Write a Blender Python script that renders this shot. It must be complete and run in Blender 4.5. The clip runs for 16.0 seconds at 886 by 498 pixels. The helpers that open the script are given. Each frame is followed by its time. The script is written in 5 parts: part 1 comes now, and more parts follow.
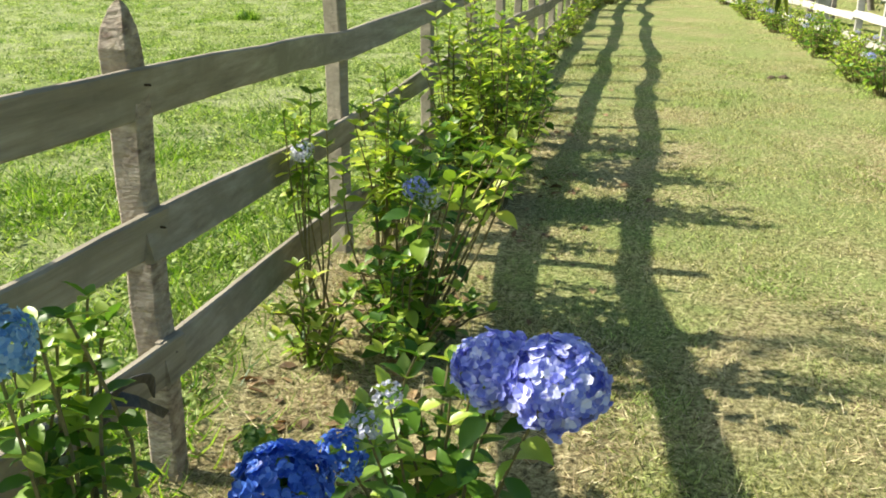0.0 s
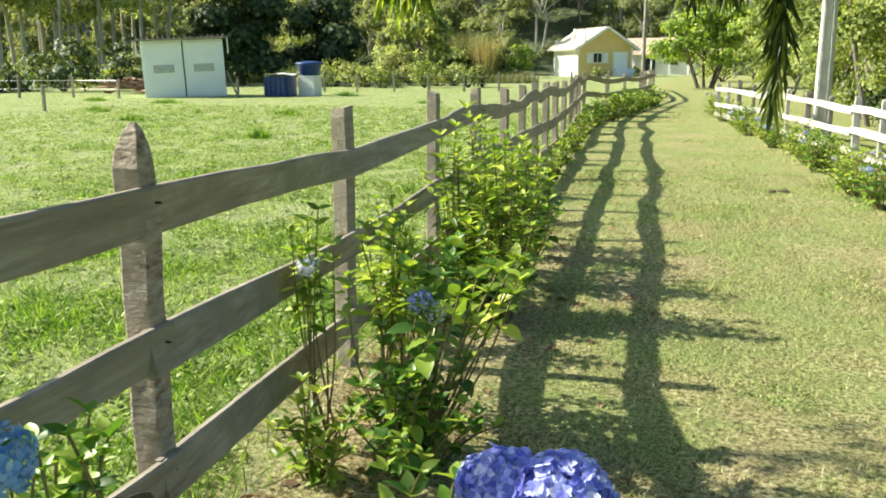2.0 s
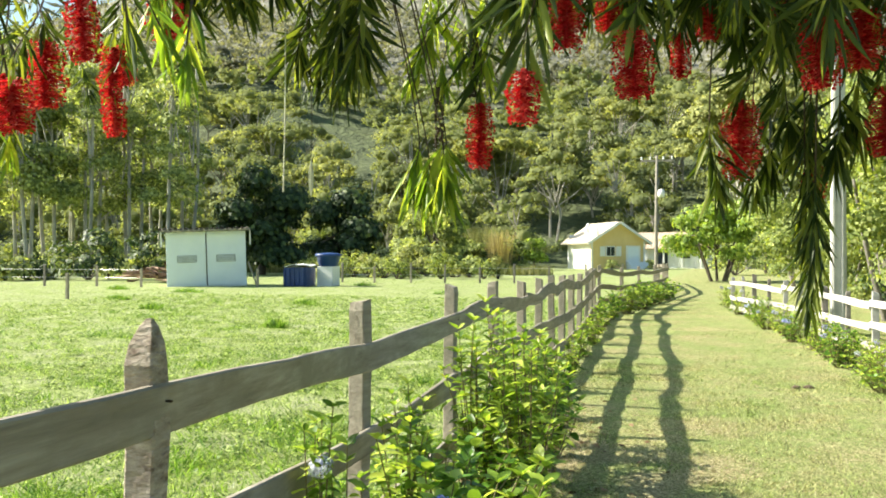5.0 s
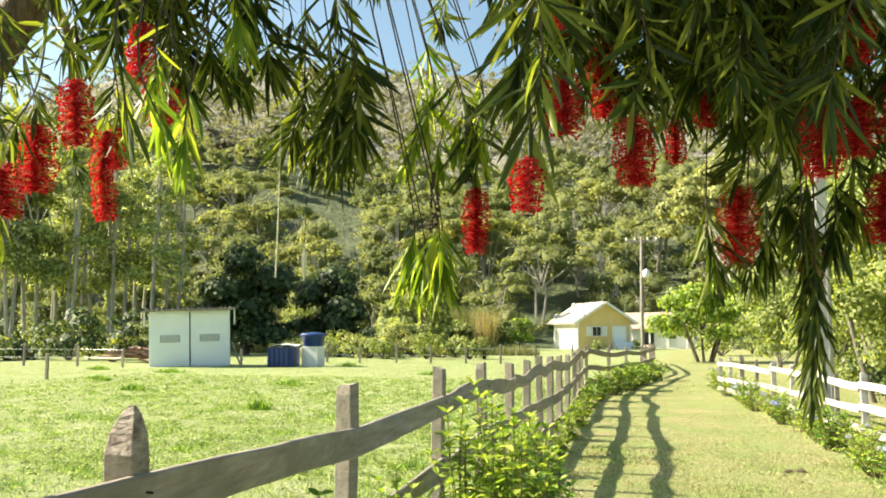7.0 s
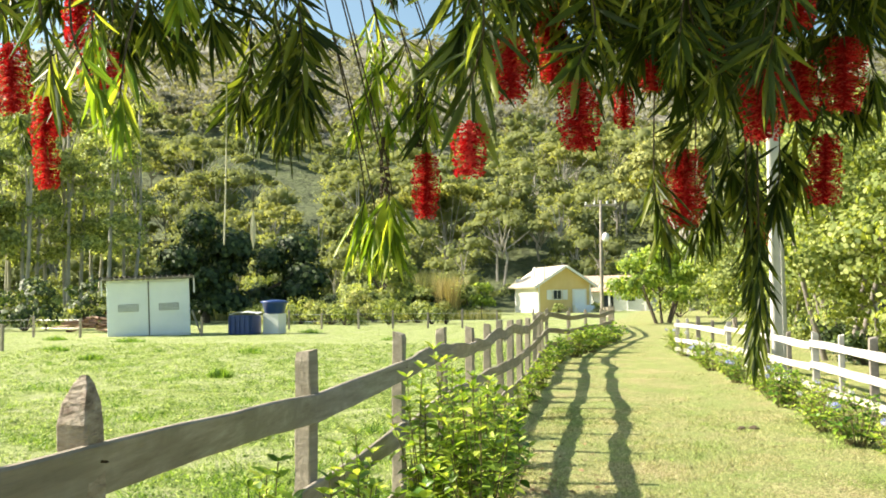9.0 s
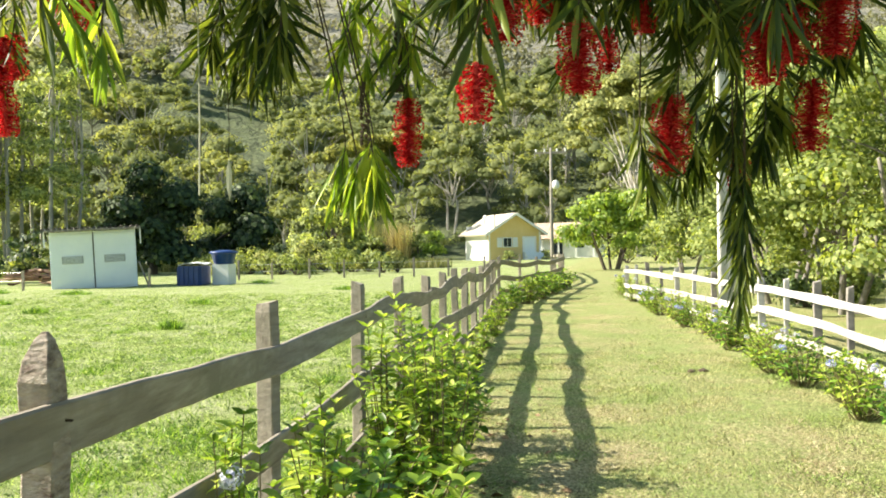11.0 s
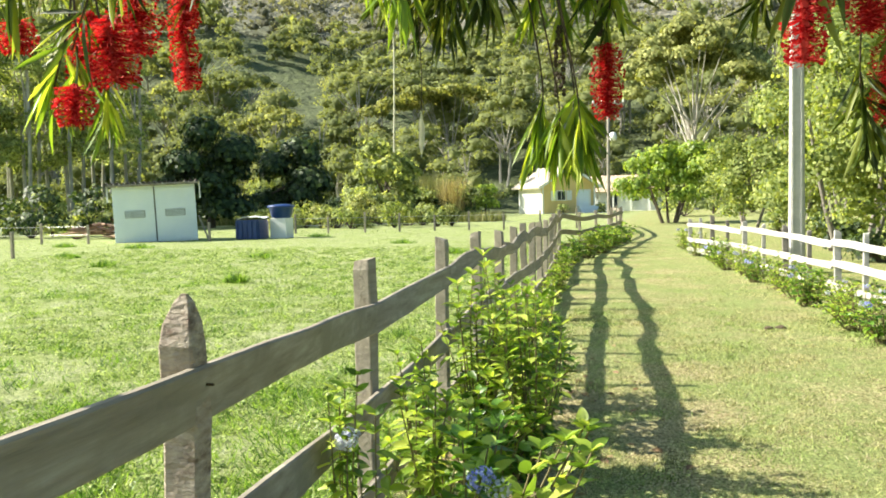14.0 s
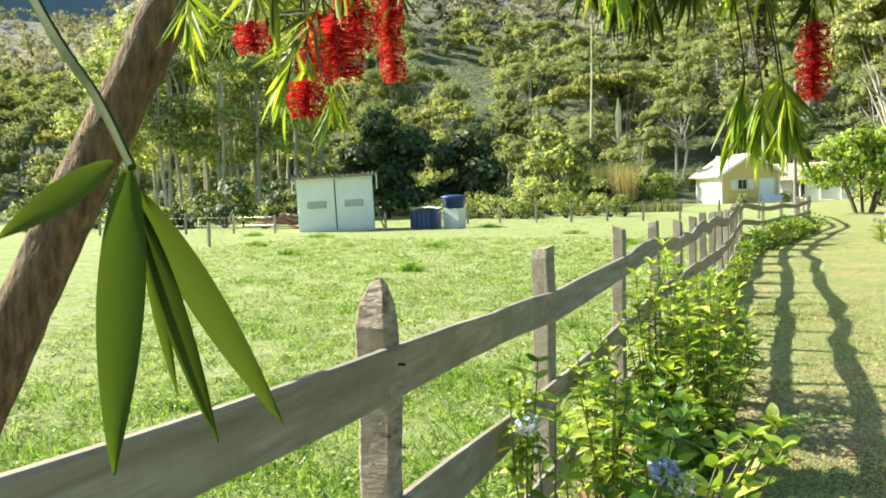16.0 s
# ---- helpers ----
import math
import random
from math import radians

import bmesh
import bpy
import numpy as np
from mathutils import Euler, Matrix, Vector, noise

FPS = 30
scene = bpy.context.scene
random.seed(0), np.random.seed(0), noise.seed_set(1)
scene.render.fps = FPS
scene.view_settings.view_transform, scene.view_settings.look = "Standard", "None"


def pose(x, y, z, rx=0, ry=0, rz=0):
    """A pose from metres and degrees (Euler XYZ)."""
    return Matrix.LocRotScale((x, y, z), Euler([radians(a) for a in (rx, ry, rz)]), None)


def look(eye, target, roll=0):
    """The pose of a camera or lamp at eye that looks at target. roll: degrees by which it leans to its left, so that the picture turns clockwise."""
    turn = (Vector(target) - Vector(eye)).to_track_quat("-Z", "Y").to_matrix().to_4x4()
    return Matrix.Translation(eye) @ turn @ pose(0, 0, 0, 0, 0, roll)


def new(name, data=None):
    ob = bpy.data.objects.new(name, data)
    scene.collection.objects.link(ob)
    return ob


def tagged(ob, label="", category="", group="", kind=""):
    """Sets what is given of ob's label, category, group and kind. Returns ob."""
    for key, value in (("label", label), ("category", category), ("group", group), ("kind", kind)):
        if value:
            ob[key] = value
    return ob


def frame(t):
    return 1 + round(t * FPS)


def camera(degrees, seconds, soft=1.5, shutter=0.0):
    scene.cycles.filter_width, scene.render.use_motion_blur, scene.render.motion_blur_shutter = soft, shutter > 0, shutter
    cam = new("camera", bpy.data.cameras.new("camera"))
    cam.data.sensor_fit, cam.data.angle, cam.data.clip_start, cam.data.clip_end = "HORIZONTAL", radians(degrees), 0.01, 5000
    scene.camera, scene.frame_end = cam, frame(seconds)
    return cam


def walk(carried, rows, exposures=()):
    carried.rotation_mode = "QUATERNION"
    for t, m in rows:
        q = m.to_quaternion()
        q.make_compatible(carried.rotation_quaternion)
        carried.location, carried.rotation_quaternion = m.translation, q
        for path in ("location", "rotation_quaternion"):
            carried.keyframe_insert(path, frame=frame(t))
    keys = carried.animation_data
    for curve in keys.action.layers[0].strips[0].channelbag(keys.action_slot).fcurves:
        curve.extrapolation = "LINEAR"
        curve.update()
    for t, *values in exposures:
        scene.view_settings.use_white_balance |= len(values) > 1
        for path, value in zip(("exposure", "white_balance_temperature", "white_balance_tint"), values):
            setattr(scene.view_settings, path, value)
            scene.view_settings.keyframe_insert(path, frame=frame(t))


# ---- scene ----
cam = camera(54.0, 16.0, 1.8)
PATH = [
    (0, (0.052, -0.097, 1.455), (-0.495, 1.706, 0.785), -0.0),
    (0.5, (0.046, -0.092, 1.451), (-0.508, 1.728, 0.833), -0.1),
    (1, (0.048, -0.092, 1.456), (-0.518, 1.744, 0.901), -0.2),
    (1.5, (0.054, -0.089, 1.46), (-0.525, 1.762, 0.973), -0.2),
    (2, (0.062, -0.107, 1.462), (-0.52, 1.76, 1.041), -0.3),
    (2.5, (0.057, -0.093, 1.466), (-0.537, 1.784, 1.112), -0.2),
    (3, (0.053, -0.085, 1.469), (-0.551, 1.801, 1.185), -0.2),
    (3.5, (0.043, -0.068, 1.47), (-0.568, 1.824, 1.258), -0.1),
    (4, (0.042, -0.062, 1.474), (-0.578, 1.834, 1.338), -0.0),
    (4.5, (0.032, -0.054, 1.475), (-0.592, 1.845, 1.413), 0.0),
    (5, (0.029, -0.051, 1.478), (-0.599, 1.848, 1.489), 0.1),
    (7.5, (0.002, -0.025, 1.491), (-0.578, 1.878, 1.694), -0.0),
    (8, (0.005, -0.024, 1.489), (-0.552, 1.888, 1.667), -0.1),
    (8.5, (0.007, -0.021, 1.488), (-0.525, 1.901, 1.635), -0.3),
    (9, (0.023, -0.027, 1.489), (-0.488, 1.903, 1.603), -0.6),
    (9.5, (0.024, -0.03, 1.491), (-0.462, 1.908, 1.57), -0.6),
    (10, (0.019, -0.025, 1.487), (-0.44, 1.921, 1.534), -0.9),
    (12.5, (-0.176, 0.049, 1.509), (-0.53, 2.017, 1.444), -1.0),
    (13, (-0.217, 0.064, 1.51), (-0.593, 2.027, 1.428), -1.0),
    (13.5, (-0.268, 0.083, 1.509), (-0.697, 2.034, 1.409), -1.0),
    (14, (-0.278, 0.06, 1.509), (-0.795, 1.989, 1.398), -1.3),
    (14.5, (-0.288, 0.044, 1.508), (-0.899, 1.944, 1.388), -1.5),
    (15, (-0.288, 0.02, 1.51), (-0.995, 1.887, 1.384), -1.6),
    (15.5, (-0.29, 0.014, 1.505), (-1.101, 1.838, 1.38), -1.6),
    (16, (-0.301, 0.021, 1.503), (-1.183, 1.811, 1.38), -1.6),
]
walk(cam, [(t, look(e, g, r)) for t, e, g, r in PATH],
     exposures=[(0, 1.12, 6450, 9), (2, 1.18, 6350, 8), (3.5, 1.3, 6350, 8), (5, 1.42, 6350, 9), (7.5, 1.53, 6800, 13), (9, 1.51, 6700, 12), (12.5, 1.4, 6350, 12), (14.5, 1.4, 6350, 9), (16, 1.45, 6350, 8)])

# ---- light ----
SUN_EL, SUN_AZ = radians(36.3), radians(265.2)
world = bpy.data.worlds.new("sky")
scene.world = world
world.use_nodes = True
wn = world.node_tree.nodes
sky = wn.new("ShaderNodeTexSky")
sky.sky_type, sky.sun_disc = "NISHITA", False
sky.sun_elevation, sky.sun_rotation = SUN_EL, SUN_AZ
sky.air_density, sky.dust_density, sky.ozone_density = 1.0, 2.5, 0.0
tint = wn.new("ShaderNodeMix")
tint.data_type, tint.blend_type = "RGBA", "MULTIPLY"
tint.inputs[0].default_value, tint.inputs[7].default_value = 1.0, (0.84, 1.02, 0.99, 1)
world.node_tree.links.new(sky.outputs[0], tint.inputs[6])
world.node_tree.links.new(tint.outputs[2], wn["Background"].inputs[0])
wn["Background"].inputs[1].default_value = 0.076
sun = new("sun", bpy.data.lights.new("sun", "SUN"))
sun.data.energy, sun.data.angle, sun.data.color = 5.0, radians(0.55), (1.0, 0.92, 0.76)
sun.matrix_world = look((-16.7, -1.4, 12.3), (0, 0, 0))

# ---- materials ----


def material(name):
    m = bpy.data.materials.new(name)
    m.use_nodes = True
    nt = m.node_tree
    return m, nt.nodes, nt.links, nt.nodes["Principled BSDF"]


def ramp(nodes, stops):
    r = nodes.new("ShaderNodeValToRGB")
    while len(r.color_ramp.elements) < len(stops):
        r.color_ramp.elements.new(0.5)
    for e, (p, c) in zip(r.color_ramp.elements, stops):
        e.position, e.color = p, (*c, 1)
    return r


def noise_tex(nodes, links, scale, detail=4, rough=0.6, stretch=None, coord="Object"):
    tc = nodes.new("ShaderNodeTexCoord")
    n = nodes.new("ShaderNodeTexNoise")
    n.inputs["Scale"].default_value, n.inputs["Detail"].default_value, n.inputs["Roughness"].default_value = scale, detail, rough
    if stretch:
        mp = nodes.new("ShaderNodeMapping")
        mp.inputs["Scale"].default_value = stretch
        links.new(tc.outputs[coord], mp.inputs[0])
        links.new(mp.outputs[0], n.inputs["Vector"])
    else:
        links.new(tc.outputs[coord], n.inputs["Vector"])
    return n


def mix_rgb(nodes, links, fac, a, b, kind="MIX"):
    x = nodes.new("ShaderNodeMix")
    x.data_type, x.blend_type = "RGBA", kind
    for s, v in ((x.inputs[0], fac), (x.inputs[6], a), (x.inputs[7], b)):
        if isinstance(v, (int, float)):
            s.default_value = v
        elif isinstance(v, tuple):
            s.default_value = (*v, 1)
        else:
            links.new(v, s)
    return x.outputs[2]


def leaf_mat(name, dark, mid, light, translucent=0.4, rough=0.45, attr=None, tint=None, spec=0.5, patch=None):
    """Leaves: colour varies leaf by leaf, and light shines through."""
    m, n, l, p = material(name)
    g = n.new("ShaderNodeNewGeometry")
    r = ramp(n, [(0.0, dark), (0.55, mid), (1.0, light)])
    if attr:
        a = n.new("ShaderNodeAttribute")
        a.attribute_name = attr
        mx = n.new("ShaderNodeMath")
        mx.operation = "MULTIPLY_ADD"
        l.new(g.outputs["Random Per Island"], mx.inputs[0])
        mx.inputs[1].default_value = 0.14
        sc = n.new("ShaderNodeMath")
        sc.operation = "MULTIPLY"
        sc.inputs[1].default_value = 0.86
        l.new(a.outputs["Fac"], sc.inputs[0])
        l.new(sc.outputs[0], mx.inputs[2])
        l.new(mx.outputs[0], r.inputs[0])
    else:
        l.new(g.outputs["Random Per Island"], r.inputs[0])
    col = r.outputs[0]
    if patch:
        pn = noise_tex(n, l, patch[0], 4, 0.6)
        pr = ramp(n, [(0.40, (0, 0, 0)), (0.60, (1, 1, 1))])
        l.new(pn.outputs[0], pr.inputs[0])
        col = mix_rgb(n, l, pr.outputs[0], col, mix_rgb(n, l, 1.0, col, patch[1], "MULTIPLY"))
    l.new(col, p.inputs["Base Color"])
    p.inputs["Roughness"].default_value = rough
    p.inputs["Specular IOR Level"].default_value = spec
    t = n.new("ShaderNodeBsdfTranslucent")
    c = mix_rgb(n, l, 1.0, col, tint or (1.5, 1.45, 0.55), "MULTIPLY")
    l.new(c, t.inputs[0])
    ms = n.new("ShaderNodeMixShader")
    ms.inputs[0].default_value = translucent
    l.new(p.outputs[0], ms.inputs[1])
    l.new(t.outputs[0], ms.inputs[2])
    l.new(ms.outputs[0], n["Material Output"].inputs[0])
    return m


def rough_mat(name, a, b, scale, rough=0.8, bump=0.3, bump_scale=None, stretch=None, metal=0.0, dist=0.01, third=None):
    m, n, l, p = material(name)
    t = noise_tex(n, l, scale, 6, 0.65, stretch)
    r = ramp(n, [(0.3, a), (0.7, b)])
    l.new(t.outputs[0], r.inputs[0])
    col = r.outputs[0]
    if third:
        t3 = noise_tex(n, l, scale * 0.16, 5, 0.6)
        r3 = ramp(n, [(0.48, (0, 0, 0)), (0.66, (1, 1, 1))])
        l.new(t3.outputs[0], r3.inputs[0])
        col = mix_rgb(n, l, r3.outputs[0], col, third)
    l.new(col, p.inputs["Base Color"])
    p.inputs["Roughness"].default_value, p.inputs["Metallic"].default_value = rough, metal
    if bump:
        tb = noise_tex(n, l, bump_scale or scale * 3, 5, 0.6, stretch)
        bp = n.new("ShaderNodeBump")
        bp.inputs["Strength"].default_value, bp.inputs["Distance"].default_value = bump, dist
        l.new(tb.outputs[0], bp.inputs["Height"])
        l.new(bp.outputs[0], p.inputs["Normal"])
    return m


def ground_mat():
    m, n, l, p = material("ground")
    a = n.new("ShaderNodeAttribute")
    a.attribute_name = "lawn"
    u = n.new("ShaderNodeAttribute")
    u.attribute_name = "mulch"
    n1 = noise_tex(n, l, 42.0, 8, 0.82)
    n2 = noise_tex(n, l, 1.1, 5, 0.6)
    n3 = noise_tex(n, l, 7.0, 5, 0.65)
    lawn = ramp(n, [(0.41, (0.045, 0.03, 0.014)), (0.49, (0.32, 0.28, 0.125)), (0.59, (0.70, 0.62, 0.36))])
    l.new(n1.outputs[0], lawn.inputs[0])
    green = ramp(n, [(0.38, (0.075, 0.10, 0.025)), (0.60, (0.40, 0.46, 0.17))])
    l.new(n1.outputs[0], green.inputs[0])
    patch = ramp(n, [(0.38, (0, 0, 0)), (0.56, (1, 1, 1))])
    l.new(mix_rgb(n, l, 0.4, n2.outputs[0], n3.outputs[0]), patch.inputs[0])
    lawn_c = mix_rgb(n, l, patch.outputs[0], lawn.outputs[0], green.outputs[0])
    field = ramp(n, [(0.36, (0.045, 0.07, 0.014)), (0.5, (0.24, 0.30, 0.085)), (0.66, (0.49, 0.52, 0.24))])
    l.new(mix_rgb(n, l, 0.5, n1.outputs[0], n3.outputs[0]), field.inputs[0])
    mott = ramp(n, [(0.40, (0, 0, 0)), (0.62, (1, 1, 1))])
    l.new(n2.outputs[0], mott.inputs[0])
    pale = ramp(n, [(0.37, (0.11, 0.14, 0.05)), (0.64, (0.55, 0.57, 0.31))])
    l.new(n1.outputs[0], pale.inputs[0])
    field_c = mix_rgb(n, l, mott.outputs[0], field.outputs[0], pale.outputs[0])
    mulch = ramp(n, [(0.38, (0.05, 0.035, 0.018)), (0.5, (0.33, 0.275, 0.145)), (0.62, (0.66, 0.57, 0.35))])
    l.new(n1.outputs[0], mulch.inputs[0])
    c = mix_rgb(n, l, a.outputs["Fac"], field_c, lawn_c)
    c = mix_rgb(n, l, u.outputs["Fac"], c, mulch.outputs[0])
    l.new(c, p.inputs["Base Color"])
    p.inputs["Roughness"].default_value = 0.95
    p.inputs["Specular IOR Level"].default_value = 0.15
    bp = n.new("ShaderNodeBump")
    bp.inputs["Strength"].default_value, bp.inputs["Distance"].default_value = 0.8, 0.03
    l.new(n1.outputs[0], bp.inputs["Height"])
    l.new(bp.outputs[0], p.inputs["Normal"])
    return m


M_GROUND = ground_mat()
M_LAWN = leaf_mat("lawn_blades", (0.05, 0.042, 0.016), (0.32, 0.315, 0.115), (0.88, 0.78, 0.46), 0.35, 0.6, tint=(1.2, 1.2, 0.7), patch=(1.5, (0.58, 0.88, 0.46)))
M_FIELD = leaf_mat("field_blades", (0.11, 0.15, 0.045), (0.32, 0.38, 0.135), (0.63, 0.64, 0.37), 0.4, 0.6, tint=(1.2, 1.25, 0.75), spec=0.25, patch=(1.3, (0.70, 0.84, 0.62)))
M_TUFT = leaf_mat("tuft_blades", (0.055, 0.105, 0.022), (0.24, 0.33, 0.08), (0.53, 0.60, 0.25), 0.45, 0.5, tint=(1.25, 1.3, 0.7), spec=0.3)
M_CLUMP = leaf_mat("clump_blades", (0.03, 0.08, 0.012), (0.12, 0.24, 0.03), (0.36, 0.50, 0.08), 0.45, 0.4, tint=(1.25, 1.3, 0.5))
M_STRAW = leaf_mat("straw", (0.16, 0.115, 0.055), (0.50, 0.41, 0.235), (0.82, 0.73, 0.50), 0.15, 0.7, tint=(1.0, 0.9, 0.7))
M_WOOD = rough_mat("weathered_wood", (0.18, 0.15, 0.112), (0.40, 0.355, 0.285), 26.0, 0.85, 0.8, 60, (1, 0.05, 1.0), third=(0.23, 0.20, 0.155), dist=0.006)
M_POST = rough_mat("post_wood", (0.11, 0.07, 0.047), (0.58, 0.495, 0.405), 26.0, 0.9, 1.0, 34, (0.75, 0.75, 1.7), third=(0.36, 0.295, 0.23), dist=0.02)
M_WHITEWOOD = rough_mat("white_painted_wood", (0.29, 0.27, 0.24), (0.53, 0.51, 0.48), 9.0, 0.7, 0.3, 40, third=(0.50, 0.48, 0.44))
M_GREYPOST = rough_mat("grey_post_wood", (0.10, 0.085, 0.07), (0.30, 0.27, 0.24), 9.0, 0.9, 0.3, 40)
M_HYD = leaf_mat("hydrangea_leaf", (0.035, 0.10, 0.013), (0.13, 0.26, 0.034), (0.40, 0.50, 0.085), 0.38, 0.38, tint=(1.5, 1.5, 0.6), spec=0.45)
M_HYD_YOUNG = leaf_mat("young_leaf", (0.065, 0.135, 0.017), (0.245, 0.365, 0.045), (0.55, 0.61, 0.125), 0.42, 0.42, tint=(1.4, 1.4, 0.65), spec=0.4)
M_STEM = rough_mat("stem", (0.10, 0.09, 0.035), (0.22, 0.18, 0.08), 40, 0.7, 0)
M_BLUE = leaf_mat("blue_petal", (0.20, 0.23, 0.68), (0.40, 0.44, 0.86), (0.80, 0.81, 0.95), 0.3, 0.5, tint=(1.0, 1.0, 1.15))
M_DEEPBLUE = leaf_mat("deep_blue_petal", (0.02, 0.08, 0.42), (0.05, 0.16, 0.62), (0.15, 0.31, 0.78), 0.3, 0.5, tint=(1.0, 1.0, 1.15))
M_PALE = leaf_mat("pale_petal", (0.45, 0.46, 0.66), (0.62, 0.63, 0.74), (0.8, 0.8, 0.8), 0.3, 0.5, tint=(1, 1, 1))
M_LILAC = leaf_mat("lilac_petal", (0.26, 0.28, 0.56), (0.42, 0.44, 0.66), (0.62, 0.63, 0.76), 0.3, 0.5, tint=(1, 1, 1))
M_SKYBLUE = leaf_mat("sky_blue_petal", (0.12, 0.30, 0.62), (0.28, 0.48, 0.74), (0.52, 0.66, 0.72), 0.3, 0.5, tint=(1, 1, 1))
M_BUD = leaf_mat("green_bud", (0.14, 0.26, 0.05), (0.26, 0.38, 0.10), (0.40, 0.50, 0.18), 0.3, 0.5)
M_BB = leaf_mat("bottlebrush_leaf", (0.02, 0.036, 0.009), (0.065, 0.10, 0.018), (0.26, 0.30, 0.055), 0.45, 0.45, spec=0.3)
M_BBSUNLIT = leaf_mat("bottlebrush_sunlit_young_leaf", (0.08, 0.15, 0.02), (0.22, 0.33, 0.04), (0.46, 0.52, 0.08), 0.58, 0.4)
# near sprig's leaf: the tree's shade on it is put into a darker green
M_BBSHADED = leaf_mat("bottlebrush_shaded_leaf", (0.035, 0.06, 0.012), (0.05, 0.085, 0.016), (0.075, 0.115, 0.022), 0.4, 0.6, spec=0.1)
M_BLEACHED = leaf_mat("bleached_leaf", (0.46, 0.45, 0.34), (0.56, 0.56, 0.44), (0.68, 0.68, 0.56), 0.25, 0.6, tint=(1, 1, 0.9))
M_DEAD = leaf_mat("dead_leaf", (0.10, 0.06, 0.03), (0.22, 0.13, 0.06), (0.38, 0.27, 0.14), 0.2, 0.7, tint=(1, .8, .5))
M_RED = leaf_mat("red_filament", (0.30, 0.008, 0.012), (0.54, 0.026, 0.03), (0.78, 0.13, 0.11), 0.35, 0.6, tint=(1.2, 0.5, 0.5), spec=0.08)
M_BBARK = rough_mat("bottlebrush_bark", (0.035, 0.022, 0.012), (0.27, 0.185, 0.10), 30, 0.9, 1.0, 46, (1.6, 1.6, 0.35), dist=0.03)
M_TWIG = rough_mat("twig", (0.03, 0.022, 0.012), (0.085, 0.062, 0.034), 30, 0.85, 0)
M_BARK = rough_mat("grey_bark", (0.24, 0.215, 0.175), (0.52, 0.49, 0.43), 2.5, 0.9, 0.4, 9, (1, 1, 0.4))
M_DARKBARK = rough_mat("dark_bark", (0.05, 0.04, 0.03), (0.15, 0.12, 0.09), 3, 0.9, 0.4, 9)

# ---- building helpers ----
rng = np.random.default_rng(7)


def np_mesh(name, V, F, mats, smooth=False, attrs=None, idx=None, normals=None):
    V, F = np.asarray(V, np.float32), np.asarray(F, np.int32)
    me = bpy.data.meshes.new(name)
    k = F.shape[1]
    me.vertices.add(len(V)); me.loops.add(F.size); me.polygons.add(len(F))
    me.vertices.foreach_set("co", V.ravel())
    me.loops.foreach_set("vertex_index", F.ravel())
    me.polygons.foreach_set("loop_start", np.arange(0, F.size, k, dtype=np.int32))
    for m in (mats if isinstance(mats, (list, tuple)) else [mats]):
        me.materials.append(m)
    if idx is not None:
        me.polygons.foreach_set("material_index", np.asarray(idx, np.int32))
    me.update(calc_edges=True)
    for key, vals in (attrs or {}).items():
        me.attributes.new(key, "FLOAT", "POINT").data.foreach_set("value", np.asarray(vals, np.float32))
    me.polygons.foreach_set("use_smooth", np.full(len(F), bool(smooth)))
    if normals is not None:
        me.normals_split_custom_set_from_vertices(np.asarray(normals, np.float32))
    else:
        me.validate()
    return me


def thing(name, label, category, group="", kind="", at=(0, 0, 0), mesh=None):
    ob = new(name, mesh)
    ob.location = at
    return tagged(ob, label, category, group, kind)


def part_of(name, mesh, parent, label="", at=None):
    ob = new(name, mesh)
    ob.parent = parent
    if at is not None:
        ob.location = at
    if label:
        ob["label"] = label
    return ob


def bm_mesh(name, bm, mat, smooth=False):
    me = bpy.data.meshes.new(name)
    bm.to_mesh(me)
    bm.free()
    for m in (mat if isinstance(mat, (list, tuple)) else [mat]):
        me.materials.append(m)
    for f in me.polygons:
        f.use_smooth = smooth
    return me


def unit(a):
    a = np.asarray(a, float)
    return a / np.maximum(np.linalg.norm(a, axis=-1, keepdims=True), 1e-9)


def place(T, TF, origin, axis, normal, size, width=None):
    """Copies of a small template (x across, y along, z up) at many places."""
    y = unit(axis)
    x = unit(np.cross(y, normal))
    z = np.cross(x, y)
    n = len(origin)
    s = np.broadcast_to(np.asarray(size, float), (n,))
    w = s if width is None else np.broadcast_to(np.asarray(width, float), (n,))
    V = (origin[:, None, :] + T[None, :, 0:1] * (x * w[:, None])[:, None, :] + T[None, :, 1:2] * (y * s[:, None])[:, None, :]
         + T[None, :, 2:3] * (z * s[:, None])[:, None, :])
    F = TF[None] + (np.arange(n) * len(T))[:, None, None]
    return V.reshape(-1, 3), F.reshape(-1, TF.shape[1])


def merge(items):
    Vs, Fs, o = [], [], 0
    for V, F in items:
        Vs.append(V); Fs.append(F + o); o += len(V)
    return np.concatenate(Vs), np.concatenate(Fs)


OVATE = np.array([(0, 0, 0), (-.28, .30, .05), (0, .30, -.03), (.28, .30, .05), (-.24, .68, .02), (0, .68, -.06), (.24, .68, .02), (0, 1, -.16)], float)
OVATE_F = np.array([(0, 2, 1), (0, 3, 2), (1, 2, 5), (1, 5, 4), (2, 3, 6), (2, 6, 5), (4, 5, 7), (5, 6, 7)])
LEAF_Y, LEAF_W = (0.10, 0.24, 0.40, 0.56, 0.72, 0.87), (0.16, 0.27, 0.31, 0.285, 0.21, 0.11)
FINE = np.array([(0, 0, 0)] + [(s * w, y, 0.10 * abs(s) * w * 3 - 0.15 * y * y + (0.012 if k % 2 else -0.012) * abs(s)) for k, (y, w) in enumerate(zip(LEAF_Y, LEAF_W)) for s in (-1, 0, 1)] + [(0, 1, -0.19)], float)
